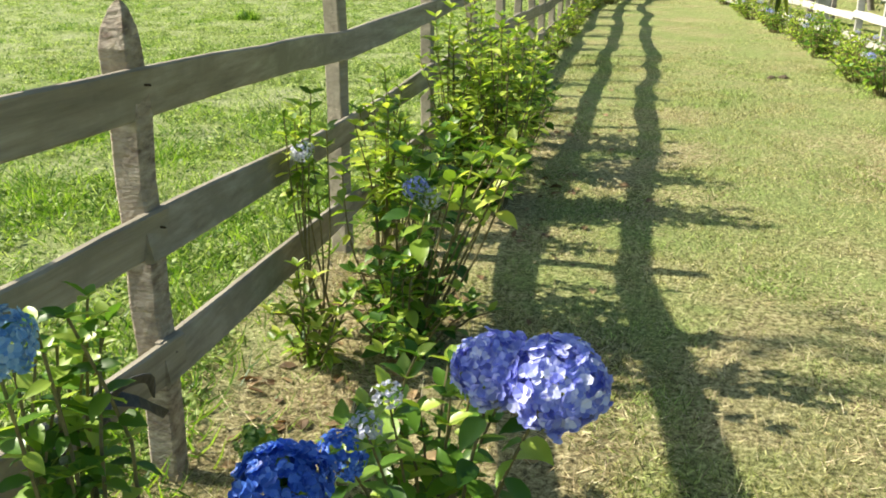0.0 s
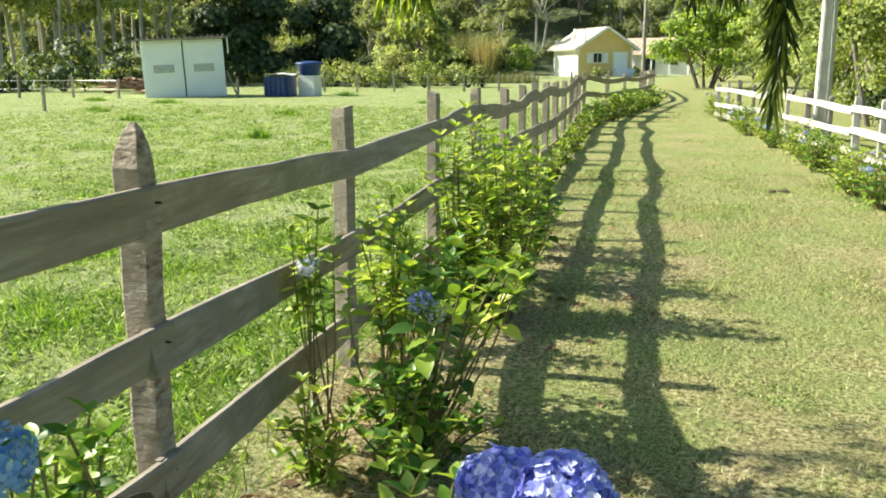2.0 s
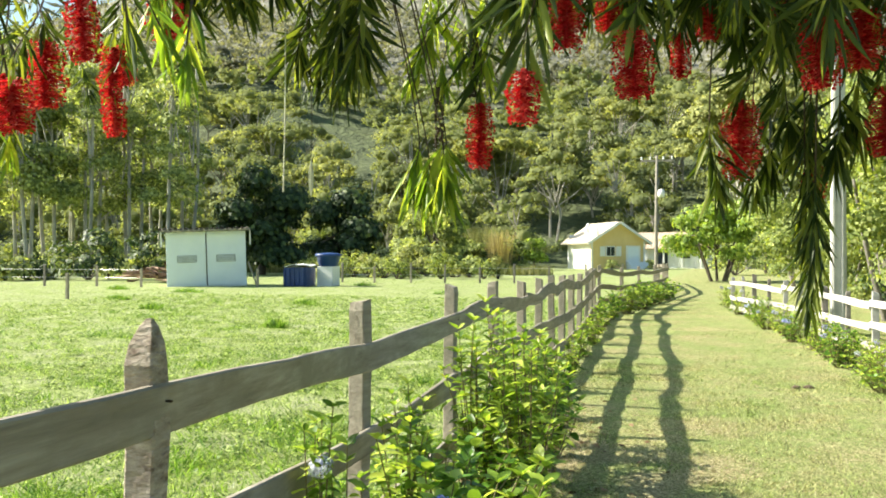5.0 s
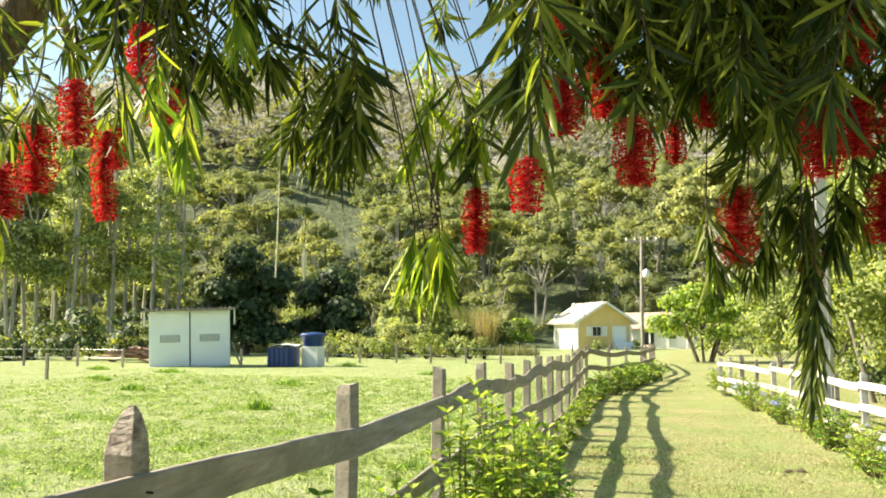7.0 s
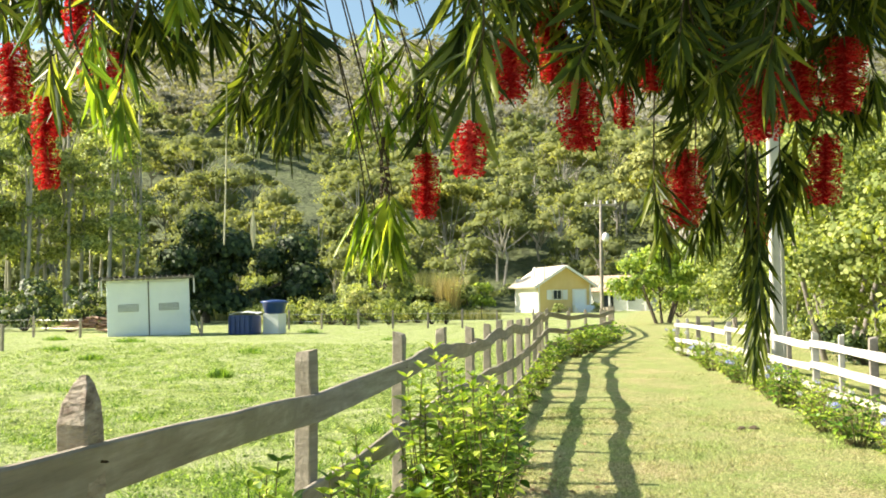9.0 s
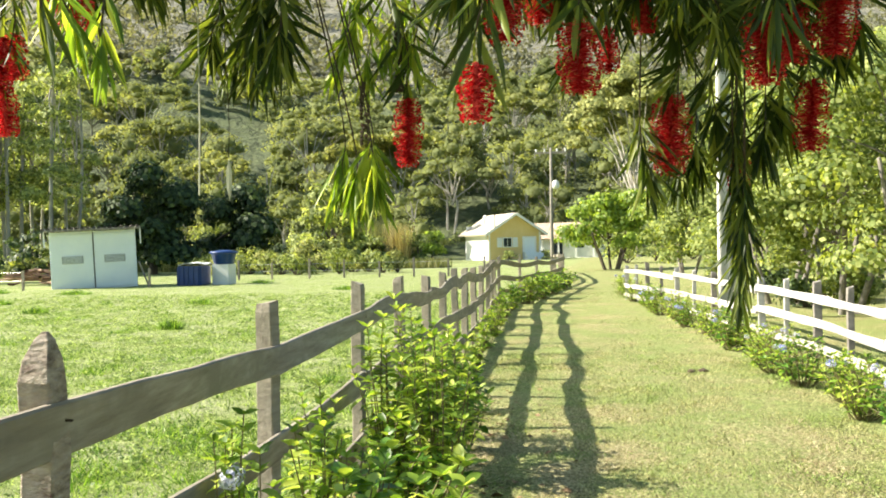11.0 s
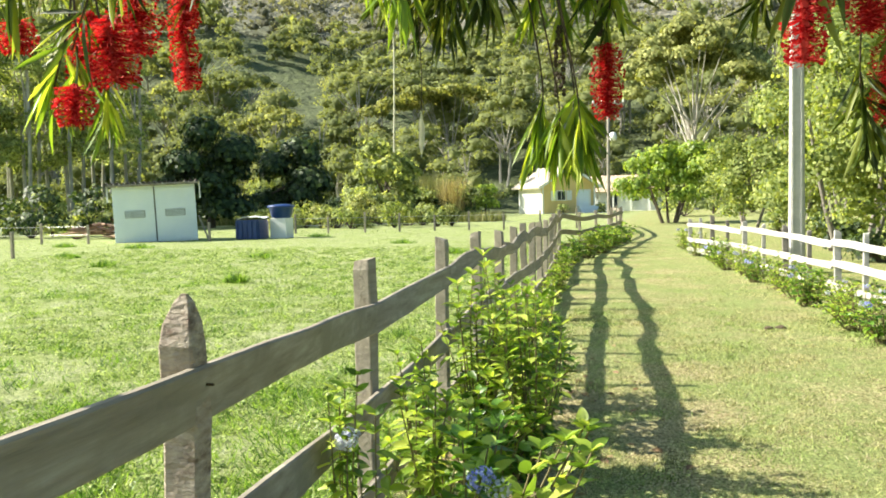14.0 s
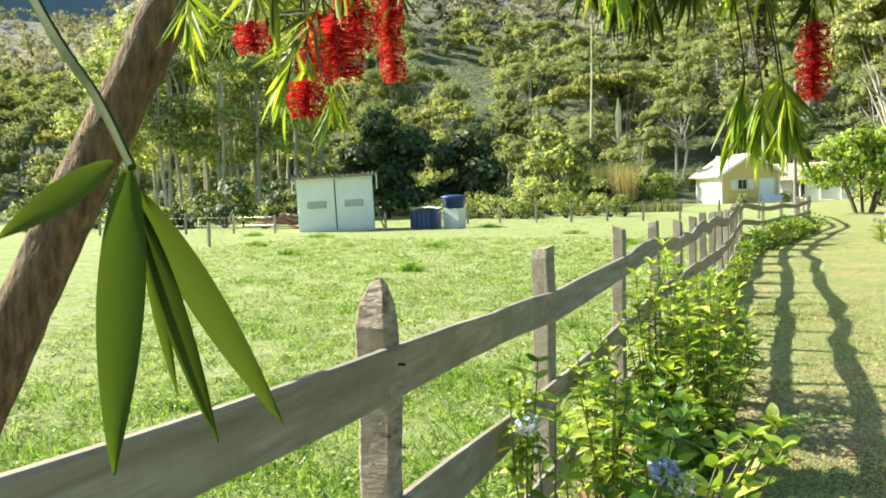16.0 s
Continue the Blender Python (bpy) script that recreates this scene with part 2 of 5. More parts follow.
FINE_F = np.array([(0, 2, 1), (0, 3, 2)] + [f for k in range(5) for c in (1 + 3 * k,) for f in ((c, c + 1, c + 4), (c, c + 4, c + 3), (c + 1, c + 2, c + 5), (c + 1, c + 5, c + 4))] + [(16, 17, 19), (17, 18, 19)])
LANCE = np.array([(0, 0, 0), (-.5, .35, .03), (.5, .35, .03), (-.42, .7, .0), (.42, .7, .0), (0, 1, -.06), (0, .35, -.0), (0, .7, -.03)], float)
LANCE_F = np.array([(0, 6, 1), (0, 2, 6), (1, 6, 7), (1, 7, 3), (6, 2, 4), (6, 4, 7), (3, 7, 5), (7, 4, 5)])
LONG = np.array([(sd * 0.5 * math.sin(math.pi * min(1, (0.03 + 0.97 * y)) ** 0.8) ** 0.8, y, 0.03 * abs(sd) - 0.05 * y * y) for y in np.linspace(0, 1, 15) for sd in (-1, 0, 1)])
LONG_F = np.array([f for k in range(14) for c in (3 * k,) for f in ((c, c + 1, c + 4), (c, c + 4, c + 3), (c + 1, c + 2, c + 5), (c + 1, c + 5, c + 4))])
CARD = np.array([(0, 0, 0), (-.42, .45, .1), (.38, .55, .12), (.02, 1, -.05), (0, .5, -.06)], float)
CARD_F = np.array([(0, 4, 1), (0, 2, 4), (1, 4, 3), (4, 2, 3)])
CHIP = np.array([(0, 0, 0), (-.45, .5, .08), (.42, .45, .1), (.05, 1, -.04)], float)
CHIP_F = np.array([(0, 2, 1), (1, 2, 3)])
BLADE = np.array([(-.5, 0, 0), (.5, 0, 0), (0, 1, 0.25)], float)
BLADE_F = np.array([(0, 1, 2)])
PETAL = np.array([(0, 0, 0), (-.42, .34, .09), (.42, .34, .09), (-.44, .74, .10), (.44, .74, .10), (0, 1, .0), (0, .5, -.02)], float)
PETAL_F = np.array([(0, 6, 1), (0, 2, 6), (1, 6, 3), (6, 2, 4), (3, 6, 5), (6, 4, 5)])
BENT = np.array([(-.5, 0, 0), (.5, 0, 0), (-.42, .45, .10), (.42, .45, .10), (0, .92, .42)], float)
BENT_F = np.array([(0, 1, 3), (0, 3, 2), (2, 3, 4)])


def rand_dirs(n, r=rng):
    return unit(r.normal(size=(n, 3)))


def tube_arrays(P, R, sides=7, wob=0.0, r=rng):
    """A tube of quads along points P with radii R; the end is closed by a point."""
    P, R = np.asarray(P, float), np.asarray(R, float)
    T = unit(np.gradient(P, axis=0))
    ref = np.array([0.31, 0.87, 0.12])
    A = unit(np.cross(T, ref)); B = np.cross(T, A)
    a = np.linspace(0, 2 * np.pi, sides, endpoint=False)
    rad = R[:, None] * (1 + wob * r.normal(size=(len(P), sides)))
    V = P[:, None] + rad[..., None] * (np.cos(a)[None, :, None] * A[:, None] + np.sin(a)[None, :, None] * B[:, None])
    n = len(P)
    i, j = np.meshgrid(np.arange(n - 1), np.arange(sides), indexing="ij")
    q = np.stack([i * sides + j, i * sides + (j + 1) % sides, (i + 1) * sides + (j + 1) % sides, (i + 1) * sides + j], -1).reshape(-1, 4)
    F = np.concatenate([q[:, [0, 1, 2]], q[:, [0, 2, 3]]])
    V = V.reshape(-1, 3)
    cap = np.array([[(n - 1) * sides + k, (n - 1) * sides + (k + 1) % sides, len(V)] for k in range(sides)])
    return np.concatenate([V, P[-1:] + T[-1:] * R[-1] * 0.5]), np.concatenate([F, cap])


def curve_pts(ctrl, n):
    """Smooth points through a few control points."""
    C = np.asarray(ctrl, float)
    C = np.concatenate([[2 * C[0] - C[1]], C, [2 * C[-1] - C[-2]]])
    out = []
    for u in np.linspace(0, len(C) - 3 - 1e-6, n):
        k = int(u); t = u - k
        a, b, c, d = C[k:k + 4]
        out.append(0.5 * (2 * b + (c - a) * t + (2 * a - 5 * b + 4 * c - d) * t * t + (3 * b - a - 3 * c + d) * t ** 3))
    return np.array(out)


def box_bm(bm, c, s, rz=0.0, mat=0, bevel=0.0):
    r = bmesh.ops.create_cube(bm, size=1, matrix=Matrix.Translation(c) @ Matrix.Rotation(rz, 4, "Z") @ Matrix.Diagonal((*s, 1)))
    fs = {f for v in r["verts"] for f in v.link_faces}
    for f in fs:
        f.material_index = mat
    if bevel:
        es = list({e for f in fs for e in f.edges})
        bmesh.ops.bevel(bm, geom=es, offset=bevel, segments=2, affect="EDGES")


def box_mesh(name, c, s, mat, rz=0.0, bevel=0.0):
    bm = bmesh.new()
    box_bm(bm, c, s, rz, 0, bevel)
    return bm_mesh(name, bm, mat)


# ---- ground ----
FENCE = [(-1.27, -0.2), (-1.31, 1.72), (-1.60, 3.65), (-1.72, 5.40), (-1.83, 6.95), (-1.93, 8.40), (-2.0, 9.5), (-2.09, 10.75), (-2.15, 11.7),
         (-2.24, 13.0), (-2.37, 14.5), (-2.52, 16.2), (-2.72, 18.0), (-2.9, 19.8), (-3.05, 21.6), (-2.85, 24.5), (-2.65, 27.5), (-2.45, 30.5),
         (-2.3, 33.5), (-2.45, 37.0), (-2.9, 41.0), (-3.5, 45.0)]
FX, FY = np.array(FENCE).T
WFENCE = [(2.5, 3.2), (2.55, 6.3), (2.5, 9.3), (2.3, 11.7), (1.97, 14.0), (1.52, 16.4), (1.02, 18.8), (0.48, 21.2), (0.02, 23.3)]
WX, WY = np.array(WFENCE).T


def fence_x(y):
    return np.interp(y, FY, FX)


def axis_steps(near0, near1, step, far, grow=1.16):
    a = list(np.arange(near0, near1 + 1e-6, step))
    d = step
    while a[-1] < far:
        d *= grow
        a.append(a[-1] + d)
    d = step
    while a[0] > -far:
        d *= grow
        a.insert(0, a[0] - d)
    return np.array(a)


def ground_noise(x, y, s, seed):
    v = np.zeros(np.shape(x))
    g = np.random.default_rng(seed)
    for k in range(7):
        f = s * 1.7 ** (k % 4)
        a = g.uniform(0, 6.28); ph = g.uniform(0, 6.28)
        v += np.sin((x * np.cos(a) + y * np.sin(a)) * f + ph + 1.3 * np.sin((x * np.sin(a) - y * np.cos(a)) * f * 0.6 + ph)) / 7
    return v


def build_ground():
    xs, ys = axis_steps(-4.5, 4.5, 0.10, 3500), axis_steps(0, 13, 0.10, 3500)
    X, Y = np.meshgrid(xs, ys)
    d = X - fence_x(Y)
    wob = 0.16 * ground_noise(X, Y, 2.3, 3)
    lawn = np.clip((d + 0.05 + wob) / 0.35, 0, 1)
    edge = 0.66 + 0.35 * ground_noise(X, Y, 1.1, 5) - np.abs(d - 0.25)
    mulch = np.clip(edge / 0.3, 0, 1) * np.clip((5.6 - Y) / 2.2, 0.12, 1) * np.clip(0.8 + 0.8 * ground_noise(X, Y, 3.1, 9), 0, 1)
    bare = 0.85 * np.clip((-0.06 - ground_noise(X, Y, 2.0, 21)) * 5, 0, 1) * np.clip((9 - Y) / 4, 0, 1) * np.clip((2.4 - d) / 0.8, 0, 1)
    mulch = np.maximum(mulch, bare * (d > 0.1))
    fade = np.clip(1 - np.hypot(X, Y) / 60, 0, 1)
    Z = fade * (0.012 * ground_noise(X, Y, 6, 11) + 0.02 * ground_noise(X, Y, 1.1, 13)) + 0.03 * fade * np.clip(-d - 0.4, 0, 1) * ground_noise(X, Y, 2.2, 17)
    ny, nx = X.shape
    i, j = np.meshgrid(np.arange(ny - 1), np.arange(nx - 1), indexing="ij")
    q = np.stack([i * nx + j, i * nx + j + 1, (i + 1) * nx + j + 1, (i + 1) * nx + j], -1).reshape(-1, 4)
    V = np.stack([X, Y, Z], -1).reshape(-1, 3)
    me = np_mesh("ground", V, q, M_GROUND, True, {"lawn": lawn.ravel(), "mulch": mulch.ravel()})
    thing("ground", "mown dry lawn track beside a bright green pasture", "ground", kind="structure", mesh=me)


build_ground()


def blades(name, label, x0, x1, y0, y1, n, h, w, mat, keep, lean=0.5, power=1.0):
    x = rng.uniform(x0, x1, n)
    y = y0 + (y1 - y0) * rng.uniform(0, 1, n) ** power
    k = keep(x, y)
    x, y = x[k], y[k]
    n = len(x)
    o = np.stack([x, y, np.full(n, -0.008)], -1)
    ax = np.stack([rng.normal(0, lean, n), rng.normal(0, lean, n), np.ones(n)], -1)
    grow = 1 + np.clip(y, 0, 40) * 0.03
    V, F = place(BLADE, BLADE_F, o, ax, rand_dirs(n), h * rng.uniform(0.5, 1.4, n), w * grow * rng.uniform(0.7, 1.3, n))
    thing(name, label, "grass", kind="stuff", mesh=np_mesh(name, V, F, mat))


blades("lawn_grass", "short dry mown grass of the track", -1.6, 3.2, 1.2, 12, 230000, 0.040, 0.0042, M_LAWN,
       lambda x, y: (x > fence_x(y) + 0.1 + rng.normal(0, 0.2, len(x))) & (ground_noise(x, y, 2.0, 21) > -0.22 + rng.normal(0, 0.17, len(x))), 1.1, 1.7)
blades("lawn_grass", "short dry mown grass of the track farther on", -3.0, 3.2, 10, 30, 45000, 0.03, 0.006, M_LAWN,
       lambda x, y: (x > fence_x(y) + 0.1), 1.0, 1.3)
blades("straw_litter", "dry straw litter lying under the fence", -1.7, 1.4, 1.2, 8, 95000, 0.055, 0.0034, M_STRAW,
       lambda x, y: (np.abs(x - fence_x(y) - 0.28) < 0.6 + rng.normal(0, 0.2, len(x))) | ((rng.uniform(size=len(x)) < 0.5) & (ground_noise(x, y, 2.0, 21) < -0.05)) | (rng.uniform(size=len(x)) < 0.22), 3.0, 1.3)
blades("straw_stalks", "long dry stalks lying under the fence", -1.6, 0.2, 0.9, 6.5, 11000, 0.14, 0.0036, M_STRAW,
       lambda x, y: np.abs(x - fence_x(y) - 0.3) < 0.5 + rng.normal(0, 0.15, len(x)), 5.0, 1.2)
blades("pasture_grass", "bright green pasture grass behind the fence", -9, -1.0, 0.3, 14, 190000, 0.040, 0.0065, M_FIELD,
       lambda x, y: (x < fence_x(y) - 0.05 - 0.25 * np.clip(3.6 - y, 0, 1) + rng.normal(0, 0.1, len(x))) & (ground_noise(x, y, 3.4, 31) > -0.2 + rng.normal(0, 0.2, len(x))), 1.6, 1.4)
blades("pasture_grass", "bright green pasture grass reaching to the shed", -32, -1.5, 8, 46, 100000, 0.045, 0.011, M_FIELD,
       lambda x, y: (x < fence_x(y) - 0.05) & (x > -0.95 * y - 3) & (ground_noise(x, y, 2.0, 33) > -0.15 + rng.normal(0, 0.25, len(x))), 1.6, 1.2)


def weeds(name, label, n, reach, mat):
    """Low clumps of broad little leaves among the grass, facing up."""
    x, y = -1.4 - 0.7 * reach * rng.uniform(0, 1, n) ** 1.4, 0.6 + reach * rng.uniform(0, 1, n) ** 1.5
    k = (x < fence_x(y) - 0.12) & (x > -0.95 * y - 2)
    c = np.stack([x[k], y[k]], -1)
    m = 16
    R = rng.uniform(0.03, 0.10, len(c)) * (1 + c[:, 1] * 0.02)
    a, q = rng.uniform(0, 6.28, (len(c), m)), np.sqrt(rng.uniform(0, 1, (len(c), m)))
    o = np.stack([c[:, 0:1] + R[:, None] * q * np.cos(a), c[:, 1:2] + R[:, None] * q * np.sin(a), 0.012 + R[:, None] * 0.6 * (1 - q * q) * rng.uniform(0.5, 1.2, (len(c), m))], -1).reshape(-1, 3)
    N = len(o)
    out = np.stack([np.cos(a), np.sin(a), rng.normal(-0.1, 0.3, a.shape)], -1).reshape(-1, 3)
    V, F = place(CHIP, CHIP_F, o, out + 0.4 * rand_dirs(N), np.array([0, 0, 1.0]) + 0.45 * rand_dirs(N), rng.uniform(0.016, 0.036, N) * np.repeat(1 + c[:, 1] * 0.03, m))
    thing(name, label, "grass", kind="stuff", mesh=np_mesh(name, V, F, mat))


weeds("pasture_weeds", "low broad-leaved weeds among the pasture grass", 7500, 26, M_TUFT)


def tufts(name, label, n, m, spread, low, high, mat, reach, lean=0.3):
    x, y = -1.4 - 0.63 * reach * rng.uniform(0, 1, n) ** 1.5, 0.8 + reach * rng.uniform(0, 1, n) ** 1.6
    k = (x < fence_x(y) - 0.15) & (x > -0.95 * y - 2) & (ground_noise(x, y, 2.6, 37) > -0.35 + rng.normal(0, 0.25, n))
    c = np.stack([x[k], y[k]], -1)
    o = np.repeat(c, m, 0) + rng.normal(0, spread, (len(c) * m, 2)) * np.repeat(rng.uniform(0.6, 1.7, (len(c), 1)), m, 0)
    N = len(o)
    o3 = np.concatenate([o, np.full((N, 1), -0.01)], 1)
    d = o - np.repeat(c, m, 0)
    ax = np.concatenate([d * 4 + rng.normal(0, lean, (N, 2)), np.ones((N, 1))], 1)
    V, F = place(BENT, BENT_F, o3, ax, -np.concatenate([d, np.zeros((N, 1))], 1) + 0.05 * rand_dirs(N), rng.uniform(low, high, N) * np.repeat(0.6 + 1.4 * rng.uniform(0, 1, len(c)) ** 3, m), rng.uniform(0.005, 0.009, N))
    thing(name, label, "grass", kind="stuff", mesh=np_mesh(name, V, F, mat))


tufts("grass_tufts", "low tufts of lush pasture grass", 6500, 24, 0.075, 0.035, 0.085, M_TUFT, 27, 0.7)
tufts("grass_clumps", "darker clumps of coarse pasture grass", 620, 75, 0.13, 0.06, 0.12, M_CLUMP, 22, 0.8)
tufts("grass_clumps", "lush long grass close behind the fence", 560, 80, 0.14, 0.05, 0.11, M_CLUMP, 6, 1.1)


def fallen_leaves():
    n = 420
    y = 1.0 + 8 * rng.uniform(0, 1, n) ** 1.4
    x = fence_x(y) + 0.05 + np.abs(rng.normal(0, 0.55, n))
    o = np.stack([x, y, np.full(n, 0.012)], -1)
    ax = np.concatenate([rng.normal(size=(n, 2)), rng.normal(0, 0.18, (n, 1))], 1)
    V, F = place(OVATE, OVATE_F, o, ax, np.array([0, 0, 1.0]) + rng.normal(0, 0.35, (n, 3)), rng.uniform(0.035, 0.085, n))
    thing("fallen_leaves", "dry brown fallen leaves under the hydrangeas", "leaves", kind="stuff", mesh=np_mesh("fallen_leaves", V, F, M_DEAD))


fallen_leaves()

# ---- wooden fence ----


def fence_post(name, h, w, d, style, mat, r, flat=0.0):
    """A split post: uneven section, with a chopped top."""
    zs = np.linspace(-0.12, h - (0.11 if style == "point" else 0.04), 9)
    V, n = [], 8
    ang = np.linspace(0, 2 * np.pi, n, endpoint=False) + 0.39
    sq = np.stack([np.sign(np.cos(ang)) * np.abs(np.cos(ang)) ** 0.16 * w / 2, np.sign(np.sin(ang)) * np.abs(np.sin(ang)) ** 0.16 * d / 2], -1)
    for z in zs:
        V.append(np.concatenate([sq * (1 + r.normal(0, 0.022, (n, 1))) + r.normal(0, 0.002, 2), np.full((n, 1), z)], 1))
    if style == "point":
        V.append(np.concatenate([sq * (0.84, 0.80) + (0, 0.004), np.full((n, 1), h - 0.062)], 1))
        V.append(np.concatenate([sq * (0.46, 0.40) + (0.004, 0.006), np.full((n, 1), h - 0.018)], 1))
        V.append(np.concatenate([sq * (0.16, 0.12) + (0.006, 0.006), np.full((n, 1), h)], 1))
    else:
        top = np.concatenate([sq * 0.93, np.full((n, 1), h)], 1)
        top[:, 2] += top[:, 0] * 0.25 * r.choice([-1, 1]) + r.normal(0, 0.006, n)
        V.append(top)
    V = np.array(V)
    k = len(V)
    V = V.reshape(-1, 3)
    F = [(i * n + j, i * n + (j + 1) % n, (i + 1) * n + (j + 1) % n, (i + 1) * n + j) for i in range(k - 1) for j in range(n)]
    T = [t for q in F for t in ((q[0], q[1], q[2]), (q[0], q[2], q[3]))]
    T += [((k - 1) * n, (k - 1) * n + j, (k - 1) * n + j + 1) for j in range(1, n - 1)]
    return np_mesh(name, V, np.array(T), mat)


def fence_rail(name, P, hgt, thick, mat, r, rough=0.006):
    """A sawn board along points P (its top edge's middle), with uneven edges."""
    P = np.asarray(P, float)
    T = unit(np.gradient(P, axis=0))
    S = unit(np.cross(T, (0, 0, 1)))
    V = []
    ph = r.uniform(0, 6, 4)
    s = np.arange(len(P))
    e1 = rough * (np.sin(s * 0.9 + ph[0]) + r.normal(0, 0.5, len(P)))
    e2 = rough * (np.sin(s * 0.7 + ph[1]) + r.normal(0, 0.5, len(P)))
    tw = 0.01 * np.sin(s * 0.3 + ph[2])
    b = thick * 0.22
    for i in range(len(P)):
        t, o = P[i] + (0, 0, e1[i]), P[i] + (0, 0, e2[i] - hgt)
        n = S[i] * thick / 2
        ins = n * (1 - b / thick * 2)
        k = S[i] * tw[i]
        V += [t - ins + k, t + ins + k, t + n + k - (0, 0, b), o + n - k + (0, 0, b), o + ins - k, o - ins - k, o - n - k + (0, 0, b), t - n + k - (0, 0, b)]
    n = 8
    V = np.array(V)
    Q = [(i * n + j, (i + 1) * n + j, (i + 1) * n + (j + 1) % n, i * n + (j + 1) % n) for i in range(len(P) - 1) for j in range(n)]
    Tq = [t for q in Q for t in ((q[0], q[1], q[2]), (q[0], q[2], q[3]))]
    e = (len(P) - 1) * n
    Tq += [(0, j, j + 1) for j in range(1, n - 1)] + [(e, e + j + 1, e + j) for j in range(1, n - 1)]
    return np_mesh(name, V, np.array(Tq), mat)


def wooden_fence():
    r = np.random.default_rng(5)
    f = thing("wooden_fence", "weathered grey wooden fence with pointed posts and three rails", "fence", at=(-1.31, 1.72, 0))
    base = Vector((-1.31, 1.72, 0))
    hs = [1.30, 1.32, 1.255, 1.265, 1.24, 1.20, 1.20, 1.20, 1.18, 1.16, 1.15, 1.16, 1.18, 1.16, 1.2, 1.1, 1.1, 1.1, 1.1, 1.1, 1.1, 1.1]
    for i, (x, y) in enumerate(FENCE):
        w = 0.080 if i == 1 else r.uniform(0.072, 0.086)
        me = fence_post("post", hs[i], w, w * 0.95, "point" if i in (1,) else "flat", M_POST if i == 1 else M_WOOD, r)
        o = part_of("post", me, f, at=(x - 0.010 - base.x, y + 0.012 - base.y, 0))
        o.rotation_euler = (r.normal(0, 0.012), r.normal(0, 0.012), r.uniform(-0.15, 0.15) if i != 1 else 0.08)
    tops = [(1.20, 1.165, 1.06, 1.09, 1.11, 1.08, 1.07, 1.07, 1.06, 1.06, 1.06, 1.07, 1.08, 1.07, 1.12, .95, .98, .95, .97, .96, .96, .96),
            (0.83, 0.80, 0.675, 0.70, 0.72, 0.70, .70, .70, .69, .69, .69, .70, .71, .71, .74, .6, .62, .6, .62, .6, .6, .6),
            (0.53, 0.45, 0.30, 0.32, 0.34, .33, .33, .33, .33, .33, .33, .34, .35, .35, .38, .28, .3, .28, .3, .28, .28, .28)]
    for z in tops:
        spans = [(0, 1), (1, 3), (3, 5), (5, 7), (7, 9), (9, 11), (11, 13), (13, 14), (14, 16), (16, 18), (18, 20), (20, 21)] if z is not tops[0] else \
            [(0, 2), (2, 3), (3, 5), (5, 7), (7, 9), (9, 11), (11, 13), (13, 14), (14, 16), (16, 18), (18, 20), (20, 21)]
        for a, b in spans:
            n = (b - a) * 9 + 1
            C = np.array([(FENCE[i][0] + 0.035, FENCE[i][1], z[i]) for i in range(a, b + 1)])
            P = curve_pts(C, n) if b - a > 1 else np.linspace(C[0], C[1], n)
            dirn = unit(P[-1] - P[0])
            P[0] -= dirn * 0.05
            P[-1] += dirn * 0.05
            u = np.linspace(0, 1, n)
            P[:, 2] += r.normal(0, 0.004 if a < 3 else 0.012) * np.sin(u * 6.3 + r.uniform(0, 6)) + (r.normal(0, 0.03) if a > 4 else 0) * np.sin(u * 3.14)
            P[:, 0] += r.normal(0, 0.01) * np.sin(u * 5 + r.uniform(0, 6))
            P[:, 0] += r.uniform(0, 0.006)
            me = fence_rail("rail", P - np.array(base), 0.125 if a < 6 else 0.13, 0.028, M_WOOD, r, 0.0022 if a < 3 else 0.005)
            part_of("rail", me, f)


    for i in (1, 2, 3, 4):
        for z in tops:
            for dz in (0.045,):
                nail = np_mesh("nail", *tube_arrays([(0, 0, 0), (0.02, 0, 0), (0.024, 0, 0)], [0.0034, 0.0034, 0.0026], 6), M_NAIL)
                part_of("nail", nail, f, "rusty nail head", at=(FENCE[i][0] + 0.034 - base.x, FENCE[i][1] + 0.012 + r.normal(0, 0.008) - base.y, z[i] - dz))


M_NAIL = rough_mat("rusty_nail", (0.02, 0.014, 0.01), (0.07, 0.045, 0.03), 60, 0.7, 0, metal=0.5)
wooden_fence()


def white_fence():
    r = np.random.default_rng(15)
    f = thing("white_fence", "white painted wooden rail fence along the track", "fence", at=(2.42, 8.65, 0))
    base = np.array((2.42, 8.65, 0))
    for i, (x, y) in enumerate(WFENCE):
        for k in range(2 if i < len(WFENCE) - 1 else 1):
            xx, yy = (x, y) if k == 0 else ((x + WFENCE[i + 1][0]) / 2, (y + WFENCE[i + 1][1]) / 2)
            me = fence_post("post", 0.93 + r.normal(0, 0.03), 0.10 if k == 0 else 0.07, 0.08, "flat", M_GREYPOST if (i + k) % 2 else M_WHITEWOOD, r)
            part_of("post", me, f, at=(xx + 0.07 - base[0], yy - base[1], 0))
    for z in (0.80, 0.48, 0.17):
        for a in range(0, len(WFENCE) - 1, 2):
            b = min(a + 2, len(WFENCE) - 1)
            C = np.array([(WFENCE[i][0], WFENCE[i][1], z + r.normal(0, 0.02)) for i in range(a, b + 1)])
            P = curve_pts(C, 17)
            me = fence_rail("rail", P - base, 0.105, 0.03, M_WHITEWOOD, r)
            part_of("rail", me, f)


white_fence()

# ---- hydrangeas ----


